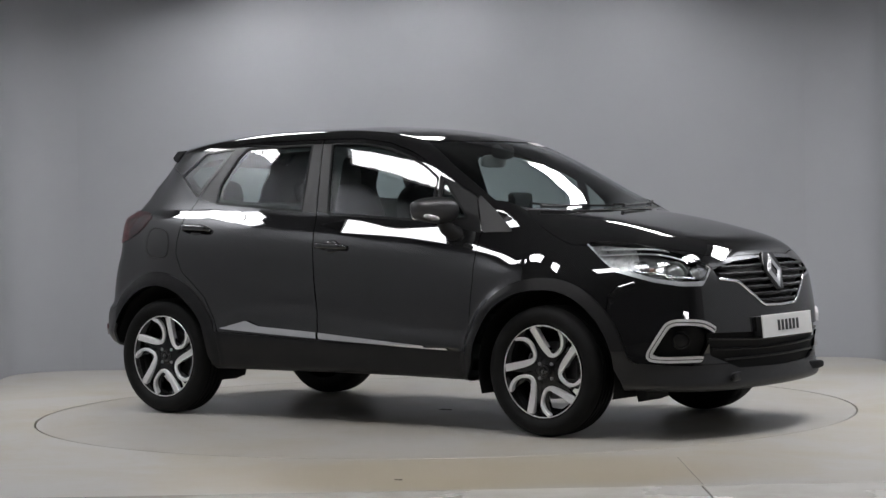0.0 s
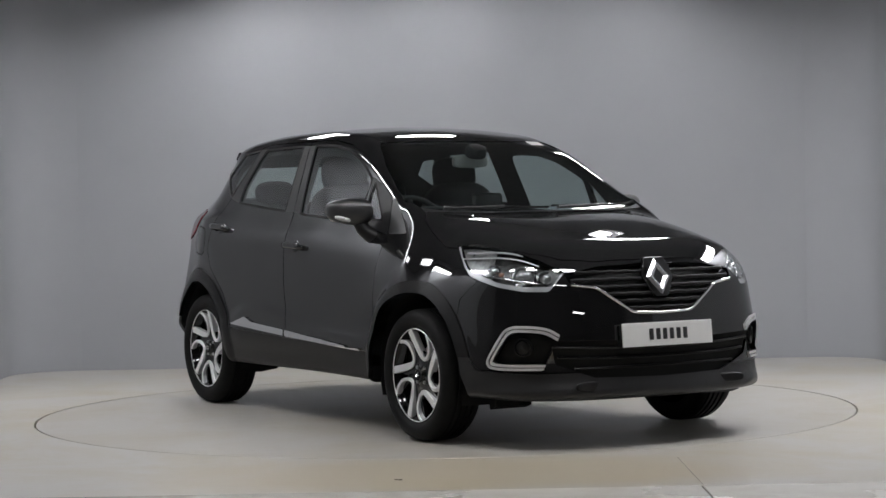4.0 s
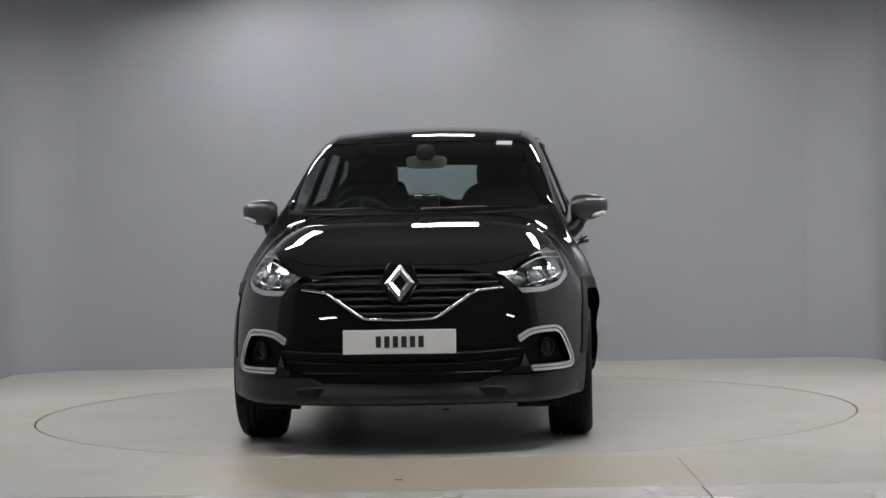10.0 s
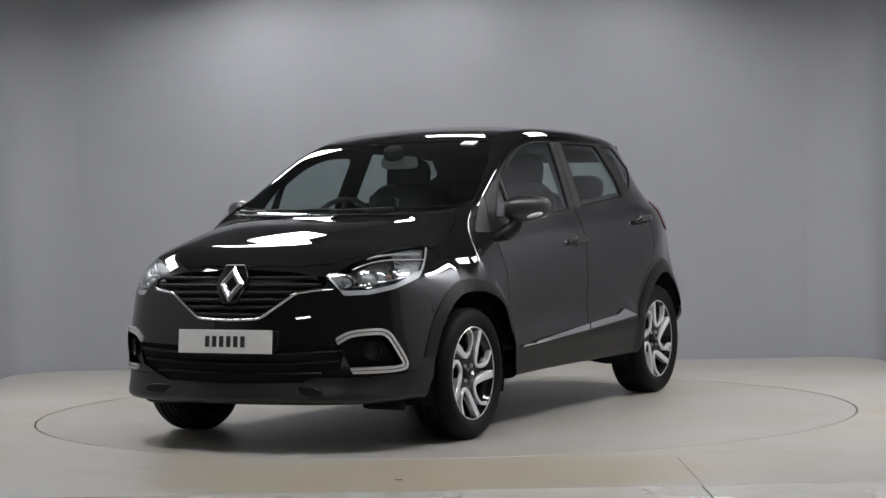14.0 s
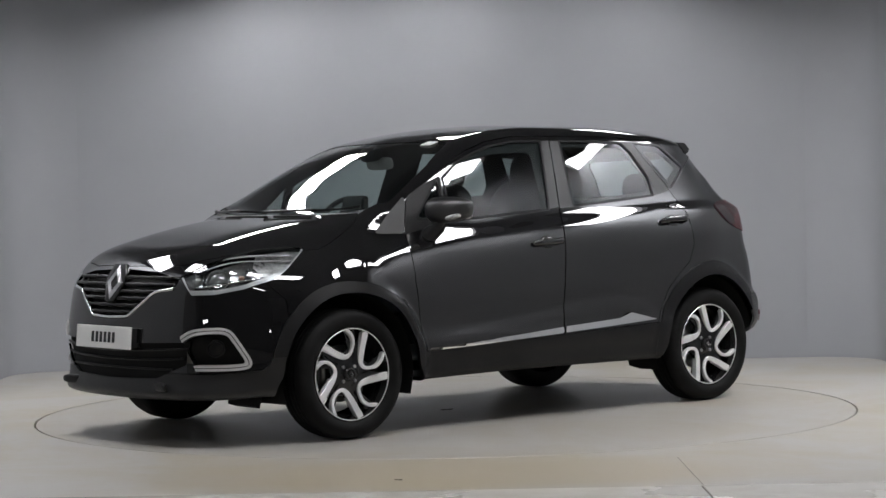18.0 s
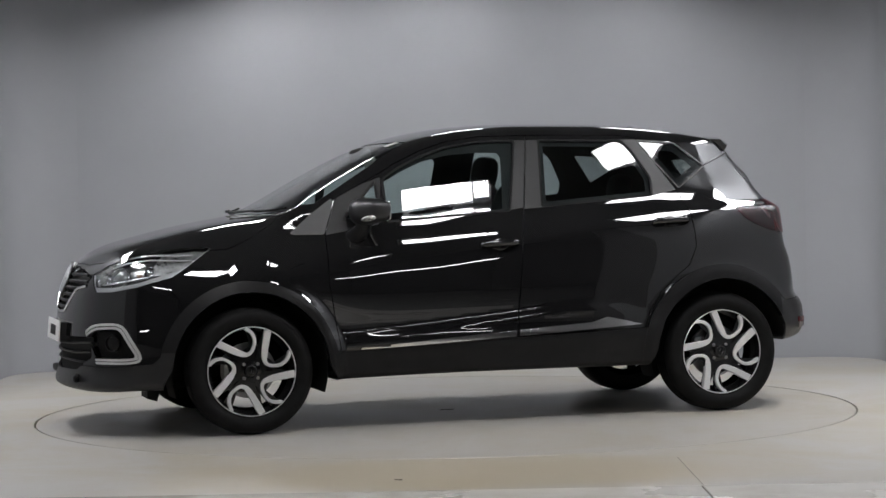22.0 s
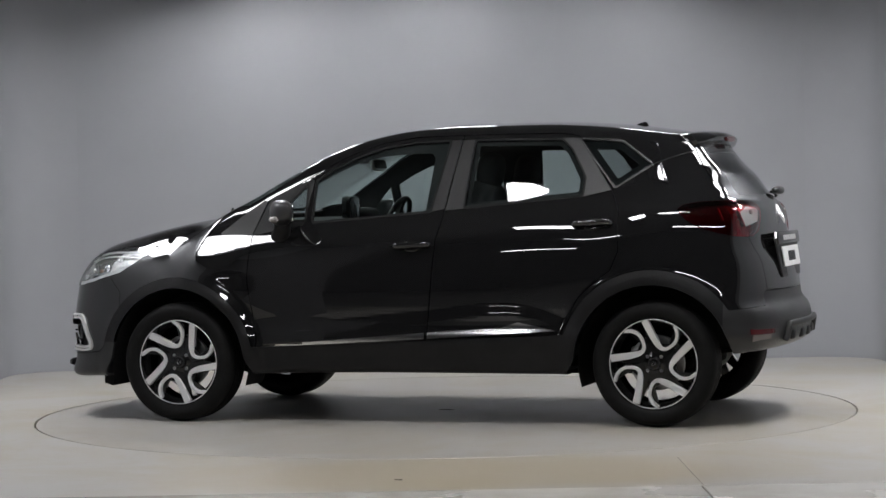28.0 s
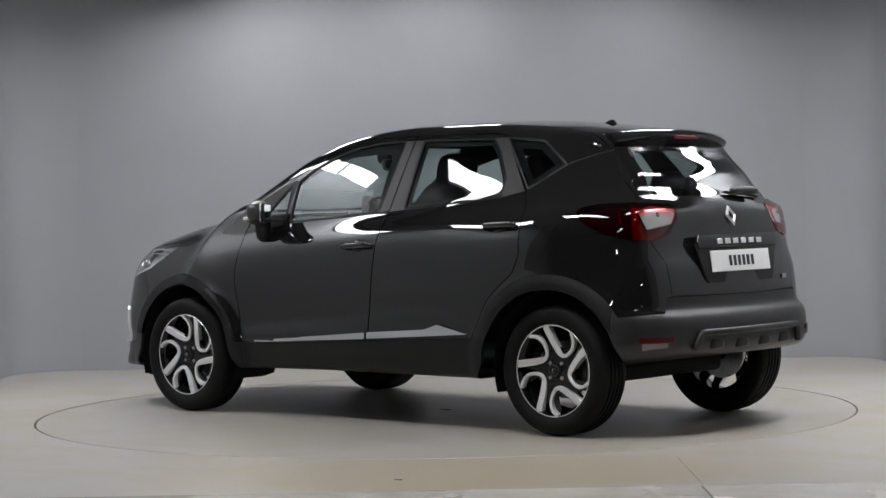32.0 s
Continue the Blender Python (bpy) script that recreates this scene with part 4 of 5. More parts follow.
def build_headlamp(lamp, a, s):
    bowl = push(a, -0.055)
    dark, rest = split(bowl, lambda q: poly(HEADLAMP, *corner(q, s)) + 0.009)
    sheet("lamp_bowl", dark, LAMPBOWL, lamp, "dark lamp interior")
    ringp = push(rest, 0.046)
    sheet("lamp_rim", ringp, BEZEL, lamp, "bright inner edge")
    for q, r, nm in (((2.025, 0.558, 0.815), 0.034, "projector"), ((1.955, 0.652, 0.822), 0.052, "projector"), ((1.80, 0.745, 0.865), 0.026, "reflector")):
        m = place(q, s, -0.045)
        bm = lathe([(r * 1.12, 0.0), (r * 1.15, 0.020), (r * 1.05, 0.026), (r * 0.95, 0.018), (r * 0.92, 0.004)], 28)
        part("lamp_ring", bm, CHROME, lamp, "chrome ring", smooth=60, m=m)
        bm = lathe([(r * 0.93, 0.004), (r * 0.85, 0.014), (r * 0.6, 0.024), (r * 0.3, 0.029), (0.001, 0.030)], 28)
        part(nm, bm, PROJ if nm == "projector" else CHROME, lamp, "round lamp lens", smooth=60, m=m)
    # pale outer reflector
    pale, _ = split(push(a, -0.03), lambda q: np.maximum(-0.765 - corner(q, s)[0], poly(HEADLAMP, *corner(q, s)) + 0.012))
    sheet("outer_reflector", pale, PALEBOWL, lamp, "pale clear outer part of the lamp")
    # bright shelf below the lamps and a grey wedge at the inner end
    wedge, _ = split(push(a, -0.022), lambda q: np.maximum(corner(q, s)[0] + 1.035, poly(HEADLAMP, *corner(q, s)) + 0.010))
    sheet("inner_wedge", wedge, WEDGE, lamp, "grey wedge at the inner end")
    pts = on_skin([(2.0 - 0.26 * t, s * (0.575 + 0.17 * t), 0.768 + 0.048 * t * t) for t in np.linspace(0, 1, 14)], -0.02)
    part("lamp_shelf", tube([tuple(v) for v in pts], 0.006), CHROME, lamp, "bright lower edge", smooth=60)
    bm = blob((0.028, 0.012, 0.022))
    part("indicator", bm, AMBER, lamp, "amber indicator bulb", smooth=60, m=place((1.855, 0.735, 0.845), s, -0.028))
    # daylight strip along the upper edge
    pts = on_skin([(1.97 - 0.40 * t, s * (0.53 + 0.20 * t), 0.872 + 0.066 * t) for t in np.linspace(0, 1, 12)], -0.012)
    part("light_strip", tube([tuple(v) for v in pts], 0.0085, 8, 0.6), SATIN, lamp, "bright strip along the lamp's upper edge", smooth=60)
    pts = on_skin([(1.95 - 0.40 * t, s * (0.555 + 0.20 * t), 0.852 + 0.060 * t) for t in np.linspace(0, 1, 12)], -0.020)
    part("light_strip", tube([tuple(v) for v in pts], 0.006, 8, 0.6), SATIN, lamp, "thin bright strip below the first", smooth=60)


LAMPBOWL = vary(mat("lamp_bowl_dark", rough=0.2, metal=0.6), (0.07, 0.07, 0.07), (0.34, 0.34, 0.335), 16, rough=(0.10, 0.28))
WEDGE = vary(mat("lamp_wedge", rough=0.4, metal=0.3), (0.10, 0.10, 0.10), (0.14, 0.14, 0.14), 20, rough=(0.3, 0.5))
PALEBOWL = vary(mat("lamp_bowl_pale", rough=0.3, metal=0.7), (0.20, 0.198, 0.195), (0.62, 0.615, 0.61), 26, rough=(0.2, 0.4))
PROJ = mat("projector_lens", (0.20, 0.205, 0.20), 0.05, 0.3, 0.6, 1.0, 0.01)


def build_taillamp(lamp, a, s):
    back = push(a, -0.03)
    white, red = split(back, lambda q: poly(TAIL_WHITE, *corner(q, s, True)))
    sheet("lamp_white", push(white, 0.022), LAMPWHITE, lamp, "white reversing and indicator lens")
    deep, red = split(red, lambda q: -0.735 - corner(q, s, True)[0])
    sheet("lamp_backing", red, REDBASE, lamp, "bright red lamp interior")
    sheet("lamp_side", deep, REDDEEP, lamp, "deep red lamp interior")
    q = on_skin([(-1.62 - 0.02 * t, s * (0.66 - 0.0 * t), 1.10 - 0.07 * t) for t in np.linspace(0, 1, 6)], -0.012)
    part("light_tube", tube([tuple(v) for v in q], 0.008), REDBASE, lamp, "red light tube", smooth=60)
    # bulb behind the pale block
    part("lamp_bulb", blob((0.016, 0.016, 0.026)), DIMWHITE, lamp, "small grey bulb", smooth=60, m=place((-1.70, 0.52, 1.066), s, 0.001))


LAMPWHITE = mat("lamp_white", (0.66, 0.65, 0.62), 0.25, 0.4, 0.5, 0.8)


def build_fog(car, a, s):
    def edge(d):
        return lambda q: line(FOG_EDGE, *corner(q, s)) - d
    trim, inner = split(a, edge(0.029))
    outer, trim = split(trim, edge(0.012))
    groove, trim = split(trim, edge(0.016))
    bracket = sheet("fog_trim", push(outer, 0.012), SATIN, car, "satin silver bracket round the fog lamp", 0.03)
    sheet("groove", push(groove, 0.006), TRIM, bracket, "dark groove along the bracket")
    sheet("inner_band", push(trim, 0.009), SATIN, bracket, "satin silver inner band", 0.03)
    bowl = sheet("fog_recess", push(inner, -0.035), BARE, car, "matt black fog lamp recess", 0.0)
    bm = lathe([(0.044, 0), (0.044, 0.014), (0.038, 0.016), (0.034, 0.005), (0.02, 0.010), (0.001, 0.012)], 28)
    part("fog_lamp", bm, CLADDING, bowl, "round dark fog lamp", smooth=50, m=place((2.0, 0.69, 0.475), s, -0.03))


def build_rear_bumper(car, a):
    bump = sheet("rear_bumper", a, PLASTIC, car, "matt black rear bumper with grey skid bar", 0.012)
    for s in (1, -1):
        for nm, z0, z1, mt, lab in (("reflector", 0.468, 0.491, DIMRED, "red rear reflector"), ("fog_lens", 0.440, 0.465, DIMWHITE, "pale lens below the reflector")):
            bm = bmesh.new()
            rows = []
            for t in np.linspace(0, 1, 10):
                x, y = -1.765 - 0.14 * t, s * (0.71 - 0.11 * t * t)
                if nm == "fog_lens":
                    t2 = 0.1 + 0.75 * t
                    x, y = -1.765 - 0.14 * t2, s * (0.71 - 0.11 * t2 * t2)
                q = on_skin([(x, y, z0), (x, y, z1), (x, y, z1), (x, y, z0)])
                o = on_skin([(x, y, z0), (x, y, z1)], 0.008)
                rows.append([bm.verts.new(v) for v in (q[0], o[0], o[1], q[1])])
            for p, q in zip(rows, rows[1:]):
                for k in range(3):
                    bm.faces.new((p[k], p[k + 1], q[k + 1], q[k]))
            bm.faces.new(rows[0])
            bm.faces.new(rows[-1])
            part(nm, bm, mt, bump, lab, smooth=30)
    q = on_skin([(-1.95, y, 0.505 - 0.09 * max(0.0, (abs(y) - 0.42) / 0.05) ** 2) for y in np.linspace(-0.47, 0.47, 41)], 0.012)
    part("skid_bar", tube([tuple(v) for v in q], 0.017), TRIM, bump, "dark grey skid plate bar", smooth=60)
    for y in (-0.30, -0.10, 0.10, 0.30):
        bm = blob((0.07, 0.11, 0.055), power=4)
        q = on_skin([(-1.95, y, 0.435)], -0.022)[0]
        part("skid_rib", bm, TRIM, bump, "dark grey skid plate rib", smooth=50, m=Matrix.Translation(q))


def build_handle(door, s, nm):
    x, y, z = (-0.035, 0.82, 0.935) if nm == "front_door" else (-1.005, 0.82, 1.035)
    pts = on_skin([(x + 0.10 - 0.20 * t, s * y, z - 0.006 + 0.008 * t) for t in np.linspace(0, 1, 12)], 0.03)
    pts[0] = on_skin([pts[0]], 0.004)[0]
    pts[-1] = on_skin([pts[-1]], 0.004)[0]
    part("door_handle", tube([tuple(v) for v in pts], [0.008] + [0.0115] * 10 + [0.008], 10, 1.5), PAINT, door, "glossy black pull handle", smooth=60)
    bm = blob((0.10, 0.02, 0.07), power=2.2)
    part("handle_cup", bm, RIMBLACK, door, "dark recess behind the handle", smooth=60, m=place((x, y, z), s, -0.004))


def letters(parent, material, width, height, depth, n, m):
    """Plain bars in place of lettering."""
    step_ = width / n
    for k in range(n):
        bm = bmesh.new()
        x0 = -width / 2 + k * step_ + step_ * 0.14
        box(bm, x0, x0 + step_ * 0.62, 0, depth, -height / 2, height / 2, 0.0012, 1)
        part("plain_bar", bm, material, parent, m=m)


def number_plate(car, m, name, width=0.52, height=0.111):
    bm = bmesh.new()
    box(bm, -width / 2, width / 2, 0, 0.008, -height / 2, height / 2, 0.003, 2)
    pl = part(name, bm, WHITE, car, "white show plate with dark plain bars", m=m)
    letters(pl, INK, 0.235, 0.052, 0.0025, 6, pose(0, 0.008, 0))
    return pl


def build_tailgate(car, a):
    gate = sheet("tailgate", a, PAINT, car, "glossy black tailgate", 0.012)
    # plate surround, plate, lettering bar and emblem
    q = on_skin([(-1.9, 0, 0.853)])[0]
    tilt = Matrix.Translation(q) @ pose(0, 0, 0, 0, 0, 90) @ pose(0, 0, 0, 8, 0, 0) @ pose(0, -0.006, 0)
    out = [(-0.36, 0.085), (-0.35, 0.11), (0.35, 0.11), (0.36, 0.085), (0.30, -0.085), (0.28, -0.105), (-0.28, -0.105), (-0.30, -0.085)]
    part("plate_surround", plate(out, 0.010, 0.006), TRIM, gate, "dark plate surround", smooth=40, m=tilt)
    number_plate(gate, tilt @ pose(0, 0.015, 0.0), "number_plate", 0.52, 0.106)
    bar = [(-0.345, 0.066), (-0.36, 0.10), (-0.345, 0.132), (0.345, 0.132), (0.36, 0.10), (0.345, 0.066)]
    part("badge_bar", plate(bar, 0.024, 0.008), PAINT, gate, "glossy black bar above the plate", smooth=40, m=tilt)
    letters(gate, SATIN, 0.42, 0.026, 0.004, 6, tilt @ pose(0, 0.024, 0.098))
    bm = bmesh.new()
    box(bm, -0.03, 0.03, 0, 0.006, -0.012, 0.012, 0.002, 1)
    part("small_badge", bm, CHROME, gate, "small chrome badge as a plain bar", m=Matrix.Translation(on_skin([(-1.88, -0.44, 0.752)])[0]) @ pose(0, 0, 0, 0, 0, 104) @ pose(0, 0, 0, 4, 0, 0))
    emblem(gate, Matrix.Translation(on_skin([(-1.9, 0, 1.078)])[0]) @ pose(0, 0, 0, 0, 0, 90) @ pose(0, 0, 0, 24, 0, 0), 0.088, 0.118, SATIN)


def emblem(parent, m, w, h, material=None):
    """A plain bevelled rhombus ring."""
    bm = bmesh.new()
    out, mid, inn = [], [], []
    for x, z in ((0, h / 2), (w / 2, 0), (0, -h / 2), (-w / 2, 0)):
        out.append(bm.verts.new((x, 0.004, z)))
        mid.append(bm.verts.new((x * 0.74, 0.014, z * 0.74)))
        inn.append(bm.verts.new((x * 0.46, 0.006, z * 0.46)))
    for k in range(4):
        j = (k + 1) % 4
        bm.faces.new((out[k], mid[k], mid[j], out[j]))
        bm.faces.new((mid[k], inn[k], inn[j], mid[j]))
    return part("emblem", bm, material or EMBLEMMAT, parent, "silver rhombus emblem", m=m)


def build_front(car):
    # grille bars, following the nose
    for k, z in enumerate((0.648, 0.682, 0.716, 0.750, 0.784, 0.818)):
        half = np.interp(z, [0.620, 0.745, 0.773, 0.812, 0.845], [0.17, 0.34, 0.46, 0.47, 0.28])
        ys = np.linspace(-half, half, 41)
        q = on_skin([(2.1, y, z) for y in ys], -0.010)
        q[:, 2] = z + 0.0012 * np.sign(np.sin(ys * 70))
        part("grille_bar", tube([tuple(v) for v in q], 0.0095, 8, 0.9), CLADDING, car, "satin black grille bar", smooth=50)
    for z, half in ((0.475, 0.58), (0.425, 0.55), (0.375, 0.46)):
        q = on_skin([(2.1, y, z) for y in np.linspace(-half, half, 31)], -0.009)
        part("intake_bar", tube([tuple(v) for v in q], 0.008, 6, 0.7), CLADDING, car, "black air intake bar", smooth=50)
    # emblem on its shield
    q = on_skin([(2.06, 0, 0.758)])[0]
    m = Matrix.Translation(q) @ pose(0, 0, 0, 0, 0, -90) @ pose(0, 0, 0, 22, 0, 0)
    bm = plate([(-0.075, 0.05), (-0.055, 0.10), (0.055, 0.10), (0.075, 0.05), (0.09, 0.0), (0.045, -0.085), (0.03, -0.10), (-0.03, -0.10), (-0.045, -0.085), (-0.09, 0.0)], 0.02, 0.006)
    m = m @ pose(0, -0.018, 0)
    part("emblem_shield", bm, RIMBLACK, car, "glossy black shield behind the emblem", smooth=40, m=m)
    emblem(car, m @ pose(0, 0.016, 0.0), 0.136, 0.182)
    number_plate(car, pose(2.192, 0, 0.524, 0, 0, -90) @ pose(0, 0, 0, 5, 0, 0), "number_plate")
    for sy in (-1, 1):
        q = on_skin([(2.15, sy * 0.40, 0.300)], -0.002)[0]
        part("skid_edge", blob((0.03, 0.19, 0.045), power=3.2), CLADDING, car, "dark grey raised edge on the bumper", smooth=50, m=Matrix.Translation(q) @ pose(0, 0, 0, 0, 0, -12 * sy))
    bm = bmesh.new()
    box(bm, 2.12, 2.190, -0.25, 0.25, 0.475, 0.572, 0.004)
    part("plate_holder", bm, PLASTIC, car, "black plate holder")


def wheel(car, x, s, phase):
    w = new("wheel")
    w.parent = car
    w.matrix_basis = pose(x, s * (0.760 if x > 0 else 0.700), 0.322, 0, 0, 0 if s > 0 else 180)
    R, r = 0.322, 0.229
    prof = [(r, 0.085), (r + 0.012, 0.100), (0.26, 0.111), (0.285, 0.112), (0.306, 0.102), (R - 0.004, 0.082), (R, 0.062)]
    for g in (0.045, 0.015, -0.015, -0.045):
        prof += [(R, g + 0.006), (R - 0.008, g + 0.004), (R - 0.008, g - 0.004), (R, g - 0.006)]
    prof += [(R - 0.003, -0.074), (0.305, -0.095), (0.26, -0.102), (r, -0.09)]
    part("tyre", lathe(prof, 96), RUBBER, w, "black rubber tyre", smooth=50)
    rim = part("rim", lathe([(r + 0.002, 0.088), (r + 0.003, 0.094), (r - 0.006, 0.094), (r - 0.010, 0.08), (0.20, 0.05), (0.195, -0.06), (r, -0.09)], 72), RIMBLACK, w, "glossy black alloy rim", smooth=50)
    ring = lathe([(r - 0.001, 0.0945), (r - 0.003, 0.0962), (r - 0.006, 0.0955), (r - 0.0065, 0.086)], 72)
    part("rim_edge", ring, ALLOY, rim, "machined silver rim edge", smooth=50)
    part("brake_disc", lathe([(0.001, 0.0), (0.14, 0.0), (0.142, -0.006), (0.142, -0.02), (0.001, -0.02)], 48), STEEL, w, "steel brake disc", smooth=40)
    part("brake_caliper", blob((0.06, 0.05, 0.13), power=4), STEEL, w, "grey brake caliper", smooth=50, m=pose(0.105, 0.0, 0.02))
    part("hub", lathe([(0.001, 0.080), (0.030, 0.079), (0.034, 0.074), (0.036, 0.066), (0.075, 0.060), (0.085, 0.045), (0.085, 0.0)], 40), RIMBLACK, rim, "glossy black hub", smooth=40)
    part("hub_ring", lathe([(0.024, 0.0825), (0.026, 0.0845), (0.029, 0.083), (0.030, 0.078)], 32), TRIM, rim, "thin dark hub ring", smooth=40)
    emblem(rim, pose(0, 0.078, 0), 0.026, 0.034)
    for k in range(4):
        a = math.radians(45 + 90 * k)
        bm = lathe([(0.001, 0.072), (0.007, 0.072), (0.009, 0.068), (0.009, 0.055)], 12)
        bmesh.ops.translate(bm, vec=(0.050 * math.cos(a), 0, 0.050 * math.sin(a)), verts=bm.verts)
        part("wheel_bolt", bm, STEEL, rim, smooth=40)
    # five hooked spokes: a broad bar that turns back near the hub as a thin one
    spine = [(0.222, 0, 0.0185), (0.175, -4, 0.0175), (0.130, -11, 0.0165), (0.100, -22, 0.015), (0.087, -36, 0.011), (0.096, -50, 0.009), (0.125, -56, 0.0082), (0.160, -56, 0.0082), (0.195, -50, 0.0085), (0.223, -41, 0.009)]
    flat = []
    for rr, deg, half in spine:
        a = math.radians(deg)
        flat.append((Vector((-rr * math.cos(a), rr * math.sin(a))), half))
    me = None
    for k in range(5):
        rot = pose(0, 0, 0, 0, phase + 72 * k, 0)
        if me is None:
            bm = bmesh.new()
            rows = []
            n = 40
            for i in range(n + 1):
                u = i / n * (len(flat) - 1)
                j = min(int(u), len(flat) - 2)
                t = u - j
                p0, p1, p2, p3 = (flat[min(max(j + d, 0), len(flat) - 1)] for d in (-1, 0, 1, 2))

                def cr(a, b, c, d):
                    return 0.5 * (2 * b + (c - a) * t + (2 * a - 5 * b + 4 * c - d) * t * t + (3 * b - a - 3 * c + d) * t ** 3)
                c = cr(p0[0], p1[0], p2[0], p3[0])
                tg = cr(p0[0], p1[0], p2[0], p3[0]) - (p1[0] + (p2[0] - p1[0]) * (t - 0.05))
                h = p1[1] * (1 - t) + p2[1] * t
                rows.append((c, h))
            ring = []
            for i, (c, h) in enumerate(rows):
                d = (rows[min(i + 1, n)][0] - rows[max(i - 1, 0)][0]).normalized()
                nn = Vector((-d.y, d.x))
                rr = c.length
                top = 0.070 + 0.022 * min(max((rr - 0.07) / 0.14, 0), 1)
                sec = [(h, top - 0.03), (h, top - 0.002), (h - 0.002, top), (-h + 0.002, top), (-h, top - 0.002), (-h, top - 0.03)]
                ring.append([bm.verts.new((c.x + nn.x * o, y, c.y + nn.y * o)) for o, y in sec])
            for p_, q_ in zip(ring, ring[1:]):
                for m_ in range(6):
                    bm.faces.new((p_[m_], p_[(m_ + 1) % 6], q_[(m_ + 1) % 6], q_[m_]))
            bm.faces.new(ring[0])
            bm.faces.new(ring[-1])
            ob = part("spoke", bm, ALLOY, rim, "machined silver hooked spoke", m=rot)
            me = ob.data
            # black web under each spoke
            bm = plate([(-0.21 * math.cos(radians(d)) * q, 0.21 * math.sin(radians(d)) * q) for q, d in ((1, 4), (0.5, 10), (0.3, 0), (0.3, -70), (0.5, -68), (1, -56), (1, -42), (0.6, -48), (0.52, -30), (0.62, -18), (1, -6))], 0.02)
            bmesh.ops.translate(bm, vec=(0, 0.045, 0), verts=bm.verts)
            web = part("spoke_web", bm, RIMBLACK, rim, "", m=rot).data
        else:
            put("spoke", me, rim, "machined silver hooked spoke", rot)
            put("spoke_web", web, rim, "", rot)
    return w


def wheel_wells(car):
    for x in (1.303, -1.303):
        for s in (1, -1):
            bm = bmesh.new()
            rows = []
            for k in range(25):
                a = math.radians(-18 + (216 if x > 0 else 188) * k / 24)
                rows.append([bm.verts.new((x + r * math.cos(a), s * y, 0.322 + r * math.sin(a))) for r, y in ((0.402, 0.83 if x > 0 else 0.76), (0.408, 0.62), (0.37, 0.50), (0.0, 0.49))])
            for p, q in zip(rows, rows[1:]):
                for k in range(3):
                    bm.faces.new((p[k], p[k + 1], q[k + 1], q[k]))
            part("wheel_well", bm, BARE, car, "dark wheel well liner", smooth=60)
    bm = bmesh.new()
    box(bm, -1.45, 1.75, -0.48, 0.48, 0.245, 0.34, 0.03)
    part("floor_pan", bm, BARE, car, "dark floor pan")
    for x in (1.303, -1.303):
        part("axle", tube([(x, -0.72, 0.31), (x, 0.72, 0.31)], 0.03), BARE, car, "dark axle")


def build_mirrors(car):
    for s in (1, -1):
        m = new("door_mirror")
        m.parent = car
        # housing as a loft from the inner end to the outer one: y, x range, z range
        rings = ((0.774, 0.700, 0.745, 1.090, 1.150), (0.779, 0.676, 0.764, 1.072, 1.168), (0.800, 0.655, 0.770, 1.056, 1.183), (0.840, 0.630, 0.758, 1.050, 1.188),
                 (0.890, 0.605, 0.732, 1.056, 1.186), (0.930, 0.590, 0.702, 1.070, 1.179), (0.955, 0.586, 0.676, 1.086, 1.169), (0.968, 0.598, 0.650, 1.104, 1.155))
        bm = bmesh.new()
        rows = []
        for y, xa, xb, za, zb in rings:
            row = []
            for k in range(28):
                c, d = math.cos(2 * math.pi * k / 28), math.sin(2 * math.pi * k / 28)
                c, d = math.copysign(abs(c) ** 0.72, c), math.copysign(abs(d) ** 0.72, d)
                row.append(bm.verts.new(((xa + xb) / 2 + (xb - xa) / 2 * c * (1 - 0.12 * d * d * (c > 0)), s * y, (za + zb) / 2 + (zb - za) / 2 * d)))
            rows.append(row)
        for p, q in zip(rows, rows[1:]):
            for k in range(28):
                bm.faces.new((p[k], p[(k + 1) % 28], q[(k + 1) % 28], q[k]))
        bm.faces.new(rows[0])
        bm.faces.new(rows[-1])
        part("mirror_housing", bm, MIRRORSHELL, m, "satin black door mirror housing", smooth=50)
        part("mirror_glass", blob((0.012, 0.155, 0.105), power=5), MIRROR, m, "mirror glass", smooth=40, m=pose(0.614, s * 0.872, 1.120, 0, 0, s * 23))
        part("mirror_indicator", blob((0.075, 0.085, 0.026), power=2.6), CLEARBAND, m, "clear indicator lens in the mirror", smooth=60, m=pose(0.690, s * 0.916, 1.083, s * 14, -4, s * 30))
        part("mirror_arm", tube([(0.735, s * 0.735, 0.985), (0.72, s * 0.775, 1.0), (0.70, s * 0.805, 1.03), (0.69, s * 0.82, 1.075)], [0.060, 0.052, 0.046, 0.046], 14, 0.8), CLADDING, m, "black mirror foot", smooth=60)


MIRRORSHELL = vary(mat("mirror_shell", rough=0.35, spec=0.8), (0.014, 0.014, 0.0145), (0.020, 0.020, 0.021), 9, rough=(0.30, 0.38))
CLEARBAND = vary(mat("clear_indicator", rough=0.2, metal=0.3), (0.35, 0.35, 0.35), (0.80, 0.80, 0.79), 60, rough=(0.1, 0.3), stops=(0.4, 0.6))


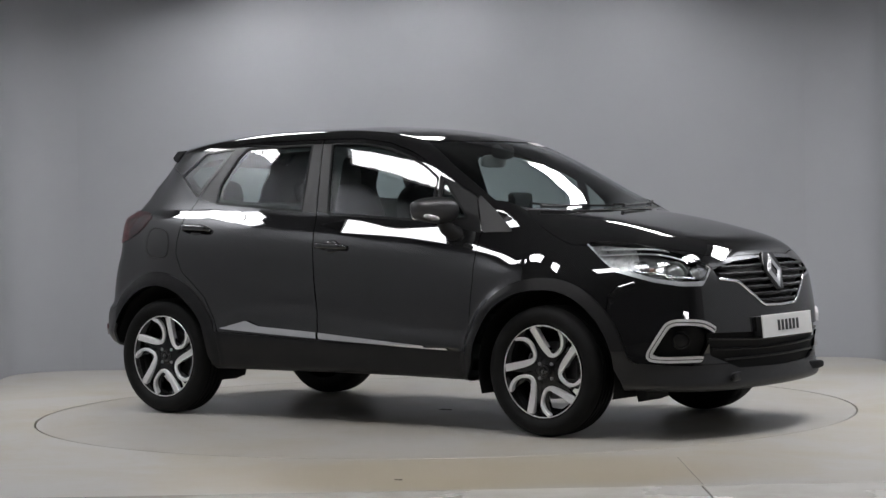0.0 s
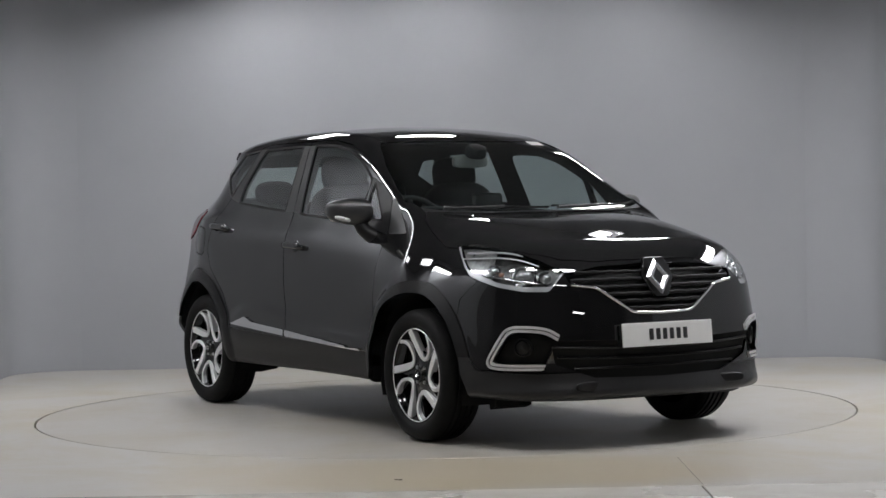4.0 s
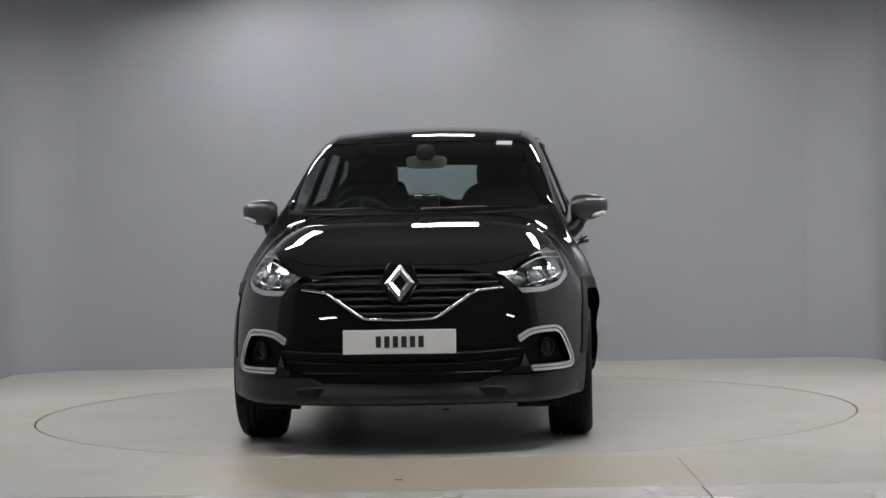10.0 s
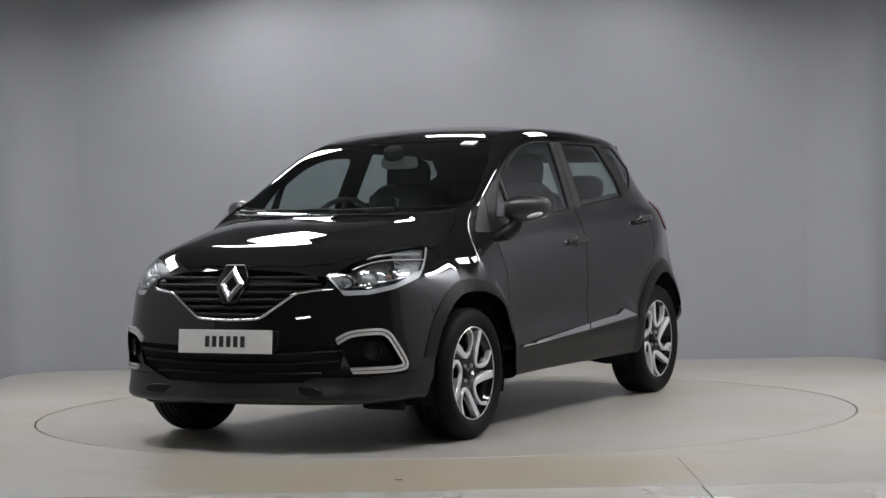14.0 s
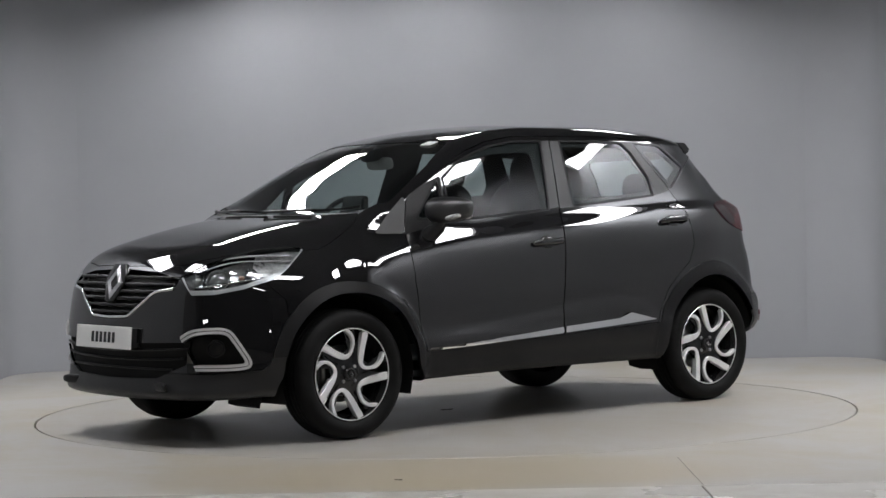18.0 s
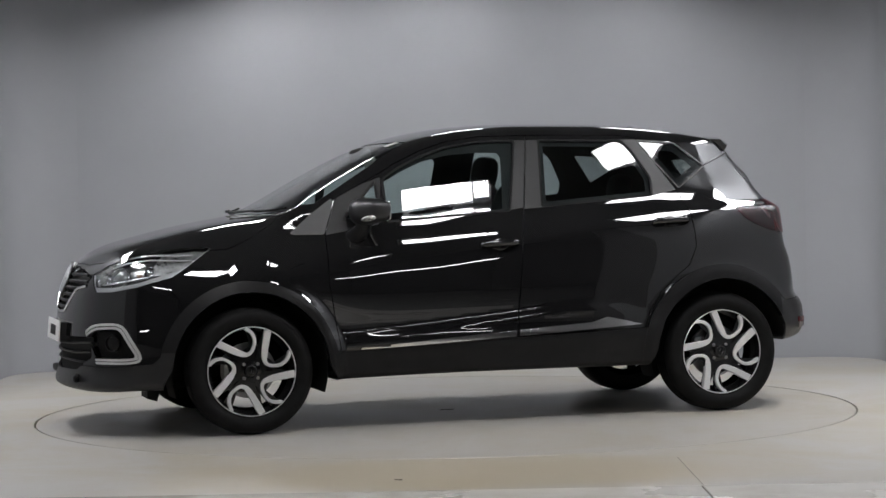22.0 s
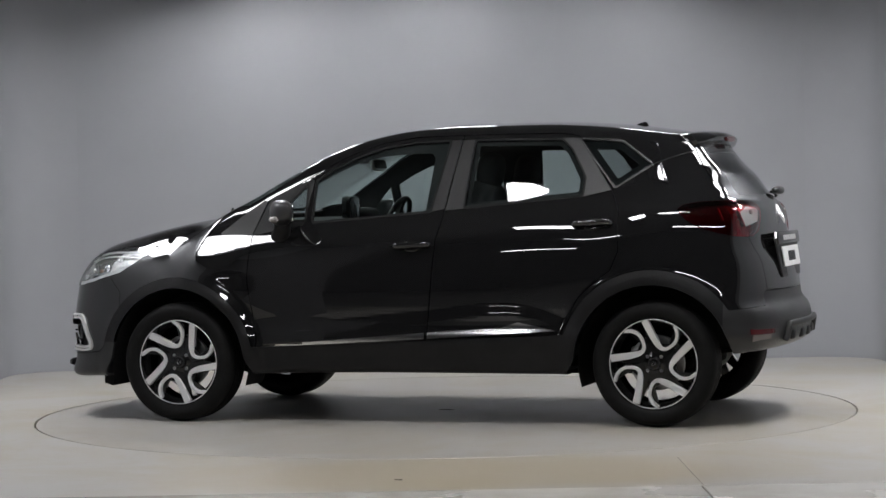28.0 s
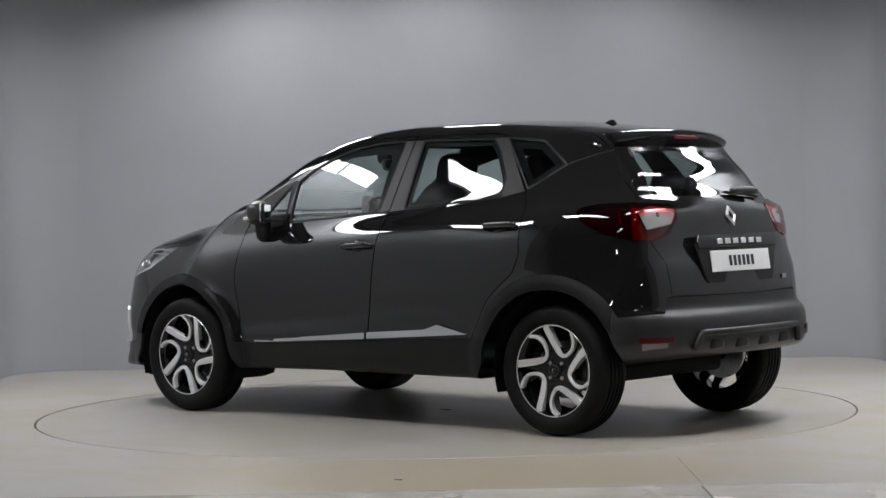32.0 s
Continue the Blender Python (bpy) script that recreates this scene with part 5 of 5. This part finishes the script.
def build_roof_items(car):
    # spoiler over the rear window
    bm = bmesh.new()
    rows = []
    n = 24
    for k in range(n + 1):
        y = -0.485 + 0.97 * k / n
        f = abs(y) / 0.485
        bx = -1.574 + 0.055 * f ** 2 + 0.03 * f ** 8
        z = 1.497 - 0.040 * f ** 2
        ins = on_skin([(-1.42, y * 0.94, 1.5)])[0]
        rows.append([bm.verts.new(v) for v in ((ins[0] + 0.08, y * 0.94, ins[2] + 0.004), ((ins[0] + bx) / 2, y, (ins[2] + z) / 2 + 0.012), (bx + 0.012, y, z), (bx, y, z - 0.010), (bx + 0.01, y, z - 0.03), (bx + 0.05, y * 0.98, z - 0.05), (ins[0] - 0.01, y * 0.94, z - 0.055))])
    for p, q in zip(rows, rows[1:]):
        for k in range(6):
            bm.faces.new((p[k], p[k + 1], q[k + 1], q[k]))
    bm.faces.new(rows[0])
    bm.faces.new(rows[-1])
    sp = part("roof_spoiler", bm, PAINT, car, "glossy black roof spoiler", smooth=50)
    bm = blob((0.02, 0.22, 0.022), power=5)
    part("brake_light", bm, DIMRED, sp, "dark red high brake light", smooth=50, m=pose(-1.565, 0, 1.467))
    bm = bmesh.new()
    z = float(TOP(-1.08))
    base = [bm.verts.new(v) for v in ((-1.04, -0.018, z - 0.006), (-1.04, 0.018, z - 0.006), (-1.13, 0.020, z - 0.012), (-1.13, -0.020, z - 0.012))]
    tip = [bm.verts.new(v) for v in ((-1.088, -0.005, z + 0.016), (-1.088, 0.005, z + 0.016), (-1.112, 0.005, z + 0.019), (-1.112, -0.005, z + 0.019))]
    bm.faces.new(base)
    bm.faces.new(tip)
    for k in range(4):
        bm.faces.new((base[k], base[(k + 1) % 4], tip[(k + 1) % 4], tip[k]))
    bmesh.ops.bevel(bm, geom=list(bm.edges), offset=0.004, segments=2, affect="EDGES")
    part("roof_antenna", bm, PAINT, car, "small black fin antenna", smooth=40)
    # body seam as a satin grey bead, standing in for its reflected light line
    for s in (1, -1):
        q = on_skin([(-1.285 - 0.215 * t, s * (0.60 - 0.07 * t), 1.328 + 0.10 * t) for t in np.linspace(0, 1, 12)], 0.001)
        part("pillar_seam", tube([tuple(v) for v in q], 0.003, 6), TRIM, car, "thin seam on the rear pillar, grey for the light reflected along it", smooth=60)
    # wipers, parked along the foot of the windscreen
    base = curve([(-0.67, 1.03), (-0.55, 1.105), (-0.3, 1.18), (0.0, 1.20), (0.3, 1.18), (0.55, 1.105), (0.67, 1.03)], 0.0)
    for y0, y1 in ((0.63, 0.03), (0.0, -0.58)):
        ys = np.linspace(y0, y1, 14)
        q = on_skin([(float(base(y)) + 0.012 - 0.02 * (k / 13.0), y, 1.16) for k, y in enumerate(ys)], 0.010)
        blade = [tuple(v) for v in q]
        q = on_skin([(float(base(y)) + 0.045 - 0.035 * (k / 7.0), y, 1.14) for k, y in enumerate(np.linspace(y1, y0 * 0.55 + y1 * 0.45, 8))], 0.020)
        arm = part("wiper_arm", tube([tuple(v) for v in q], [0.011] + [0.007] * 7, 8), PLASTIC, car, "black windscreen wiper arm", smooth=60)
        part("wiper_blade", tube(blade, 0.006, 6), RUBBER, arm, "black wiper blade", smooth=60)
    m = Matrix.Translation(on_skin([(-1.79, -0.18, 1.195)], 0.035)[0])
    arm = part("rear_wiper", blob((0.055, 0.25, 0.045), power=2.5), PLASTIC, car, "black rear wiper arm", smooth=60, m=m)
    q = on_skin([(-1.78, y, 1.185) for y in np.linspace(-0.02, -0.36, 8)], 0.012)
    part("wiper_blade", tube([tuple(Vector(v) - m.translation) for v in q], 0.008, 6), RUBBER, arm, "black wiper blade", smooth=60)


def build_cabin(car):
    bm = blob((0.55, 1.34, 0.30), power=4)
    part("dashboard", bm, LINING, car, "black dashboard", smooth=60, m=pose(0.80, 0, 0.94))
    bm = blob((0.16, 0.36, 0.12), power=3)
    part("dial_hood", bm, LINING, car, "black instrument hood", smooth=60, m=pose(0.68, -0.36, 1.08))
    bm = bmesh.new()
    box(bm, 0.58, 0.64, -0.09, 0.085, 1.02, 1.205, 0.02)
    part("centre_screen", bm, RIMBLACK, car, "black centre display", smooth=40)
    for y in (-0.36, 0.36):
        seat = new("front_seat")
        seat.parent = car
        part("seat_cushion", blob((0.50, 0.50, 0.20), power=4), FABRIC, seat, "black fabric cushion", smooth=60, m=pose(0.08, y, 0.62))
        part("backrest", blob((0.20, 0.48, 0.66), power=3.5), FABRIC, seat, "black fabric backrest", smooth=60, m=pose(-0.24, y, 0.95, 0, -14, 0))
        part("headrest", blob((0.12, 0.27, 0.20), power=3), FABRIC, seat, "black headrest", smooth=60, m=pose(-0.335, y, 1.32, 0, -10, 0))
        for d in (-0.06, 0.06):
            part("headrest_post", tube([(-0.30, y + d, 1.18), (-0.33, y + d, 1.28)], 0.007), STEEL, seat, "steel post", smooth=60)
    bench = new("rear_seat")
    bench.parent = car
    part("seat_cushion", blob((0.50, 1.18, 0.20), power=5), FABRIC, bench, "black fabric bench", smooth=60, m=pose(-0.80, 0, 0.64))
    part("backrest", blob((0.18, 1.16, 0.60), power=5), FABRIC, bench, "black fabric backrest", smooth=60, m=pose(-1.10, 0, 0.88, 0, -18, 0))
    for y in (-0.38, 0.38):
        part("headrest", blob((0.10, 0.25, 0.15), power=3), FABRIC, bench, "black headrest", smooth=60, m=pose(-1.18, y, 1.23, 0, -14, 0))
    bm = bmesh.new()
    box(bm, -1.66, -1.22, -0.55, 0.55, 1.02, 1.045, 0.01)
    part("parcel_shelf", bm, LINING, car, "black parcel shelf")
    bm = bmesh.new()
    ring = [(0.185 * math.cos(a), 0.185 * math.sin(a)) for a in np.linspace(0, 2 * math.pi, 33)]
    st = new("steering_wheel")
    st.parent = car
    st.matrix_basis = pose(0.48, -0.36, 1.02, 0, 65, 0)
    part("wheel_ring", tube([(x, y, 0) for x, y in ring], 0.015, 8), LINING, st, "black steering wheel rim", smooth=60)
    part("wheel_boss", blob((0.16, 0.15, 0.06), power=3), LINING, st, "black steering wheel boss", smooth=60)
    for a in (90, 210, 330):
        c, s_ = math.cos(radians(a + 90)), math.sin(radians(a + 90))
        part("wheel_spoke", tube([(0.05 * c, 0.05 * s_, 0), (0.18 * c, 0.18 * s_, 0)], 0.016, 8, 0.6), LINING, st, smooth=60)
    mir = part("rear_view_mirror", blob((0.03, 0.22, 0.070), power=4), SHELF, car, "pale grey rear-view mirror", smooth=50, m=pose(0.44, 0, 1.378, 0, 10, 0))
    part("mirror_glass", blob((0.006, 0.20, 0.056), power=5), MIRROR, mir, "mirror glass", smooth=50, m=pose(-0.014, 0, 0))
    part("mirror_pod", blob((0.12, 0.10, 0.08), power=3), LINING, mir, "black sensor pod", smooth=50, m=pose(0.05, 0, 0.06))


def build_extras(car):
    for s in (1, -1):
        bm = plate([(0.0, 0.0), (0.07, 0.0), (0.07, -0.05), (0.02, -0.065)], 0.20, 0.002)
        part("air_deflector", bm, RUBBER, car, "small black rubber flap before the wheel", m=pose(1.745, s * 0.62 - 0.10, 0.245))
    q = on_skin([(0.43, 0.42, 1.46)], 0.002)[0]
    g = Vector(gradient(body, q[None])[0]).normalized()
    y = Vector((0, 1, 0))
    z = g.cross(y).normalized()
    rot = Matrix((z, y, g)).transposed().to_4x4()
    rot.translation = Vector(q)
    bm = bmesh.new()
    box(bm, -0.032, 0.032, -0.042, 0.042, 0, 0.001)
    part("windscreen_sticker", bm, WHITE, car, "small white paper sticker", m=rot)
    # fuel flap seam on the right
    mesh = skin(body, (-1.50, -0.95, 0.82), (-1.14, -0.65, 1.10), 0.012)
    hole = rounded([(-1.425, 0.89), (-1.225, 0.872), (-1.20, 0.96), (-1.235, 1.035), (-1.40, 1.05)], 2)
    ring, _ = split(mesh, lambda p: poly(hole, p[:, 0], p[:, 2]) - 0.0025)
    _, ring = split(ring, lambda p: poly(hole, p[:, 0], p[:, 2]) + 0.0025)

    sheet("fuel_flap_seam", push(ring, 0.003), GAPMAT, car, "thin dark seam round the fuel flap")


def build_car():
    car = tagged(new("car"), "glossy black compact crossover car with machined alloy wheels", "car")
    build_skin(car)
    build_front(car)
    for x in (1.303, -1.303):
        for s in (1, -1):
            wheel(car, x, s, {(True, 1): 67, (False, 1): 101, (True, -1): 105, (False, -1): 80}[(x > 0, s)])
    wheel_wells(car)
    build_mirrors(car)
    build_roof_items(car)
    build_cabin(car)
    build_extras(car)
    return car


car = build_car()


def motions():
    """The turntable turns and carries the car."""
    ts = np.arange(0, 33, 2.0)
    fine = curve(TURN, 0.0, -1.0, 34.0)
    rows_disc, rows_car = [], []
    for t in ts:
        a = float(fine(t))
        rows_disc.append((float(t), pose(0, 0, 0, 0, 0, a)))
        rows_car.append((float(t), pose(0, 0, 0, 0, 0, a) @ pose(CAR_OFFSET[0], CAR_OFFSET[1], 0)))
    walk(disc, rows_disc)
    walk(car, rows_car)


motions()
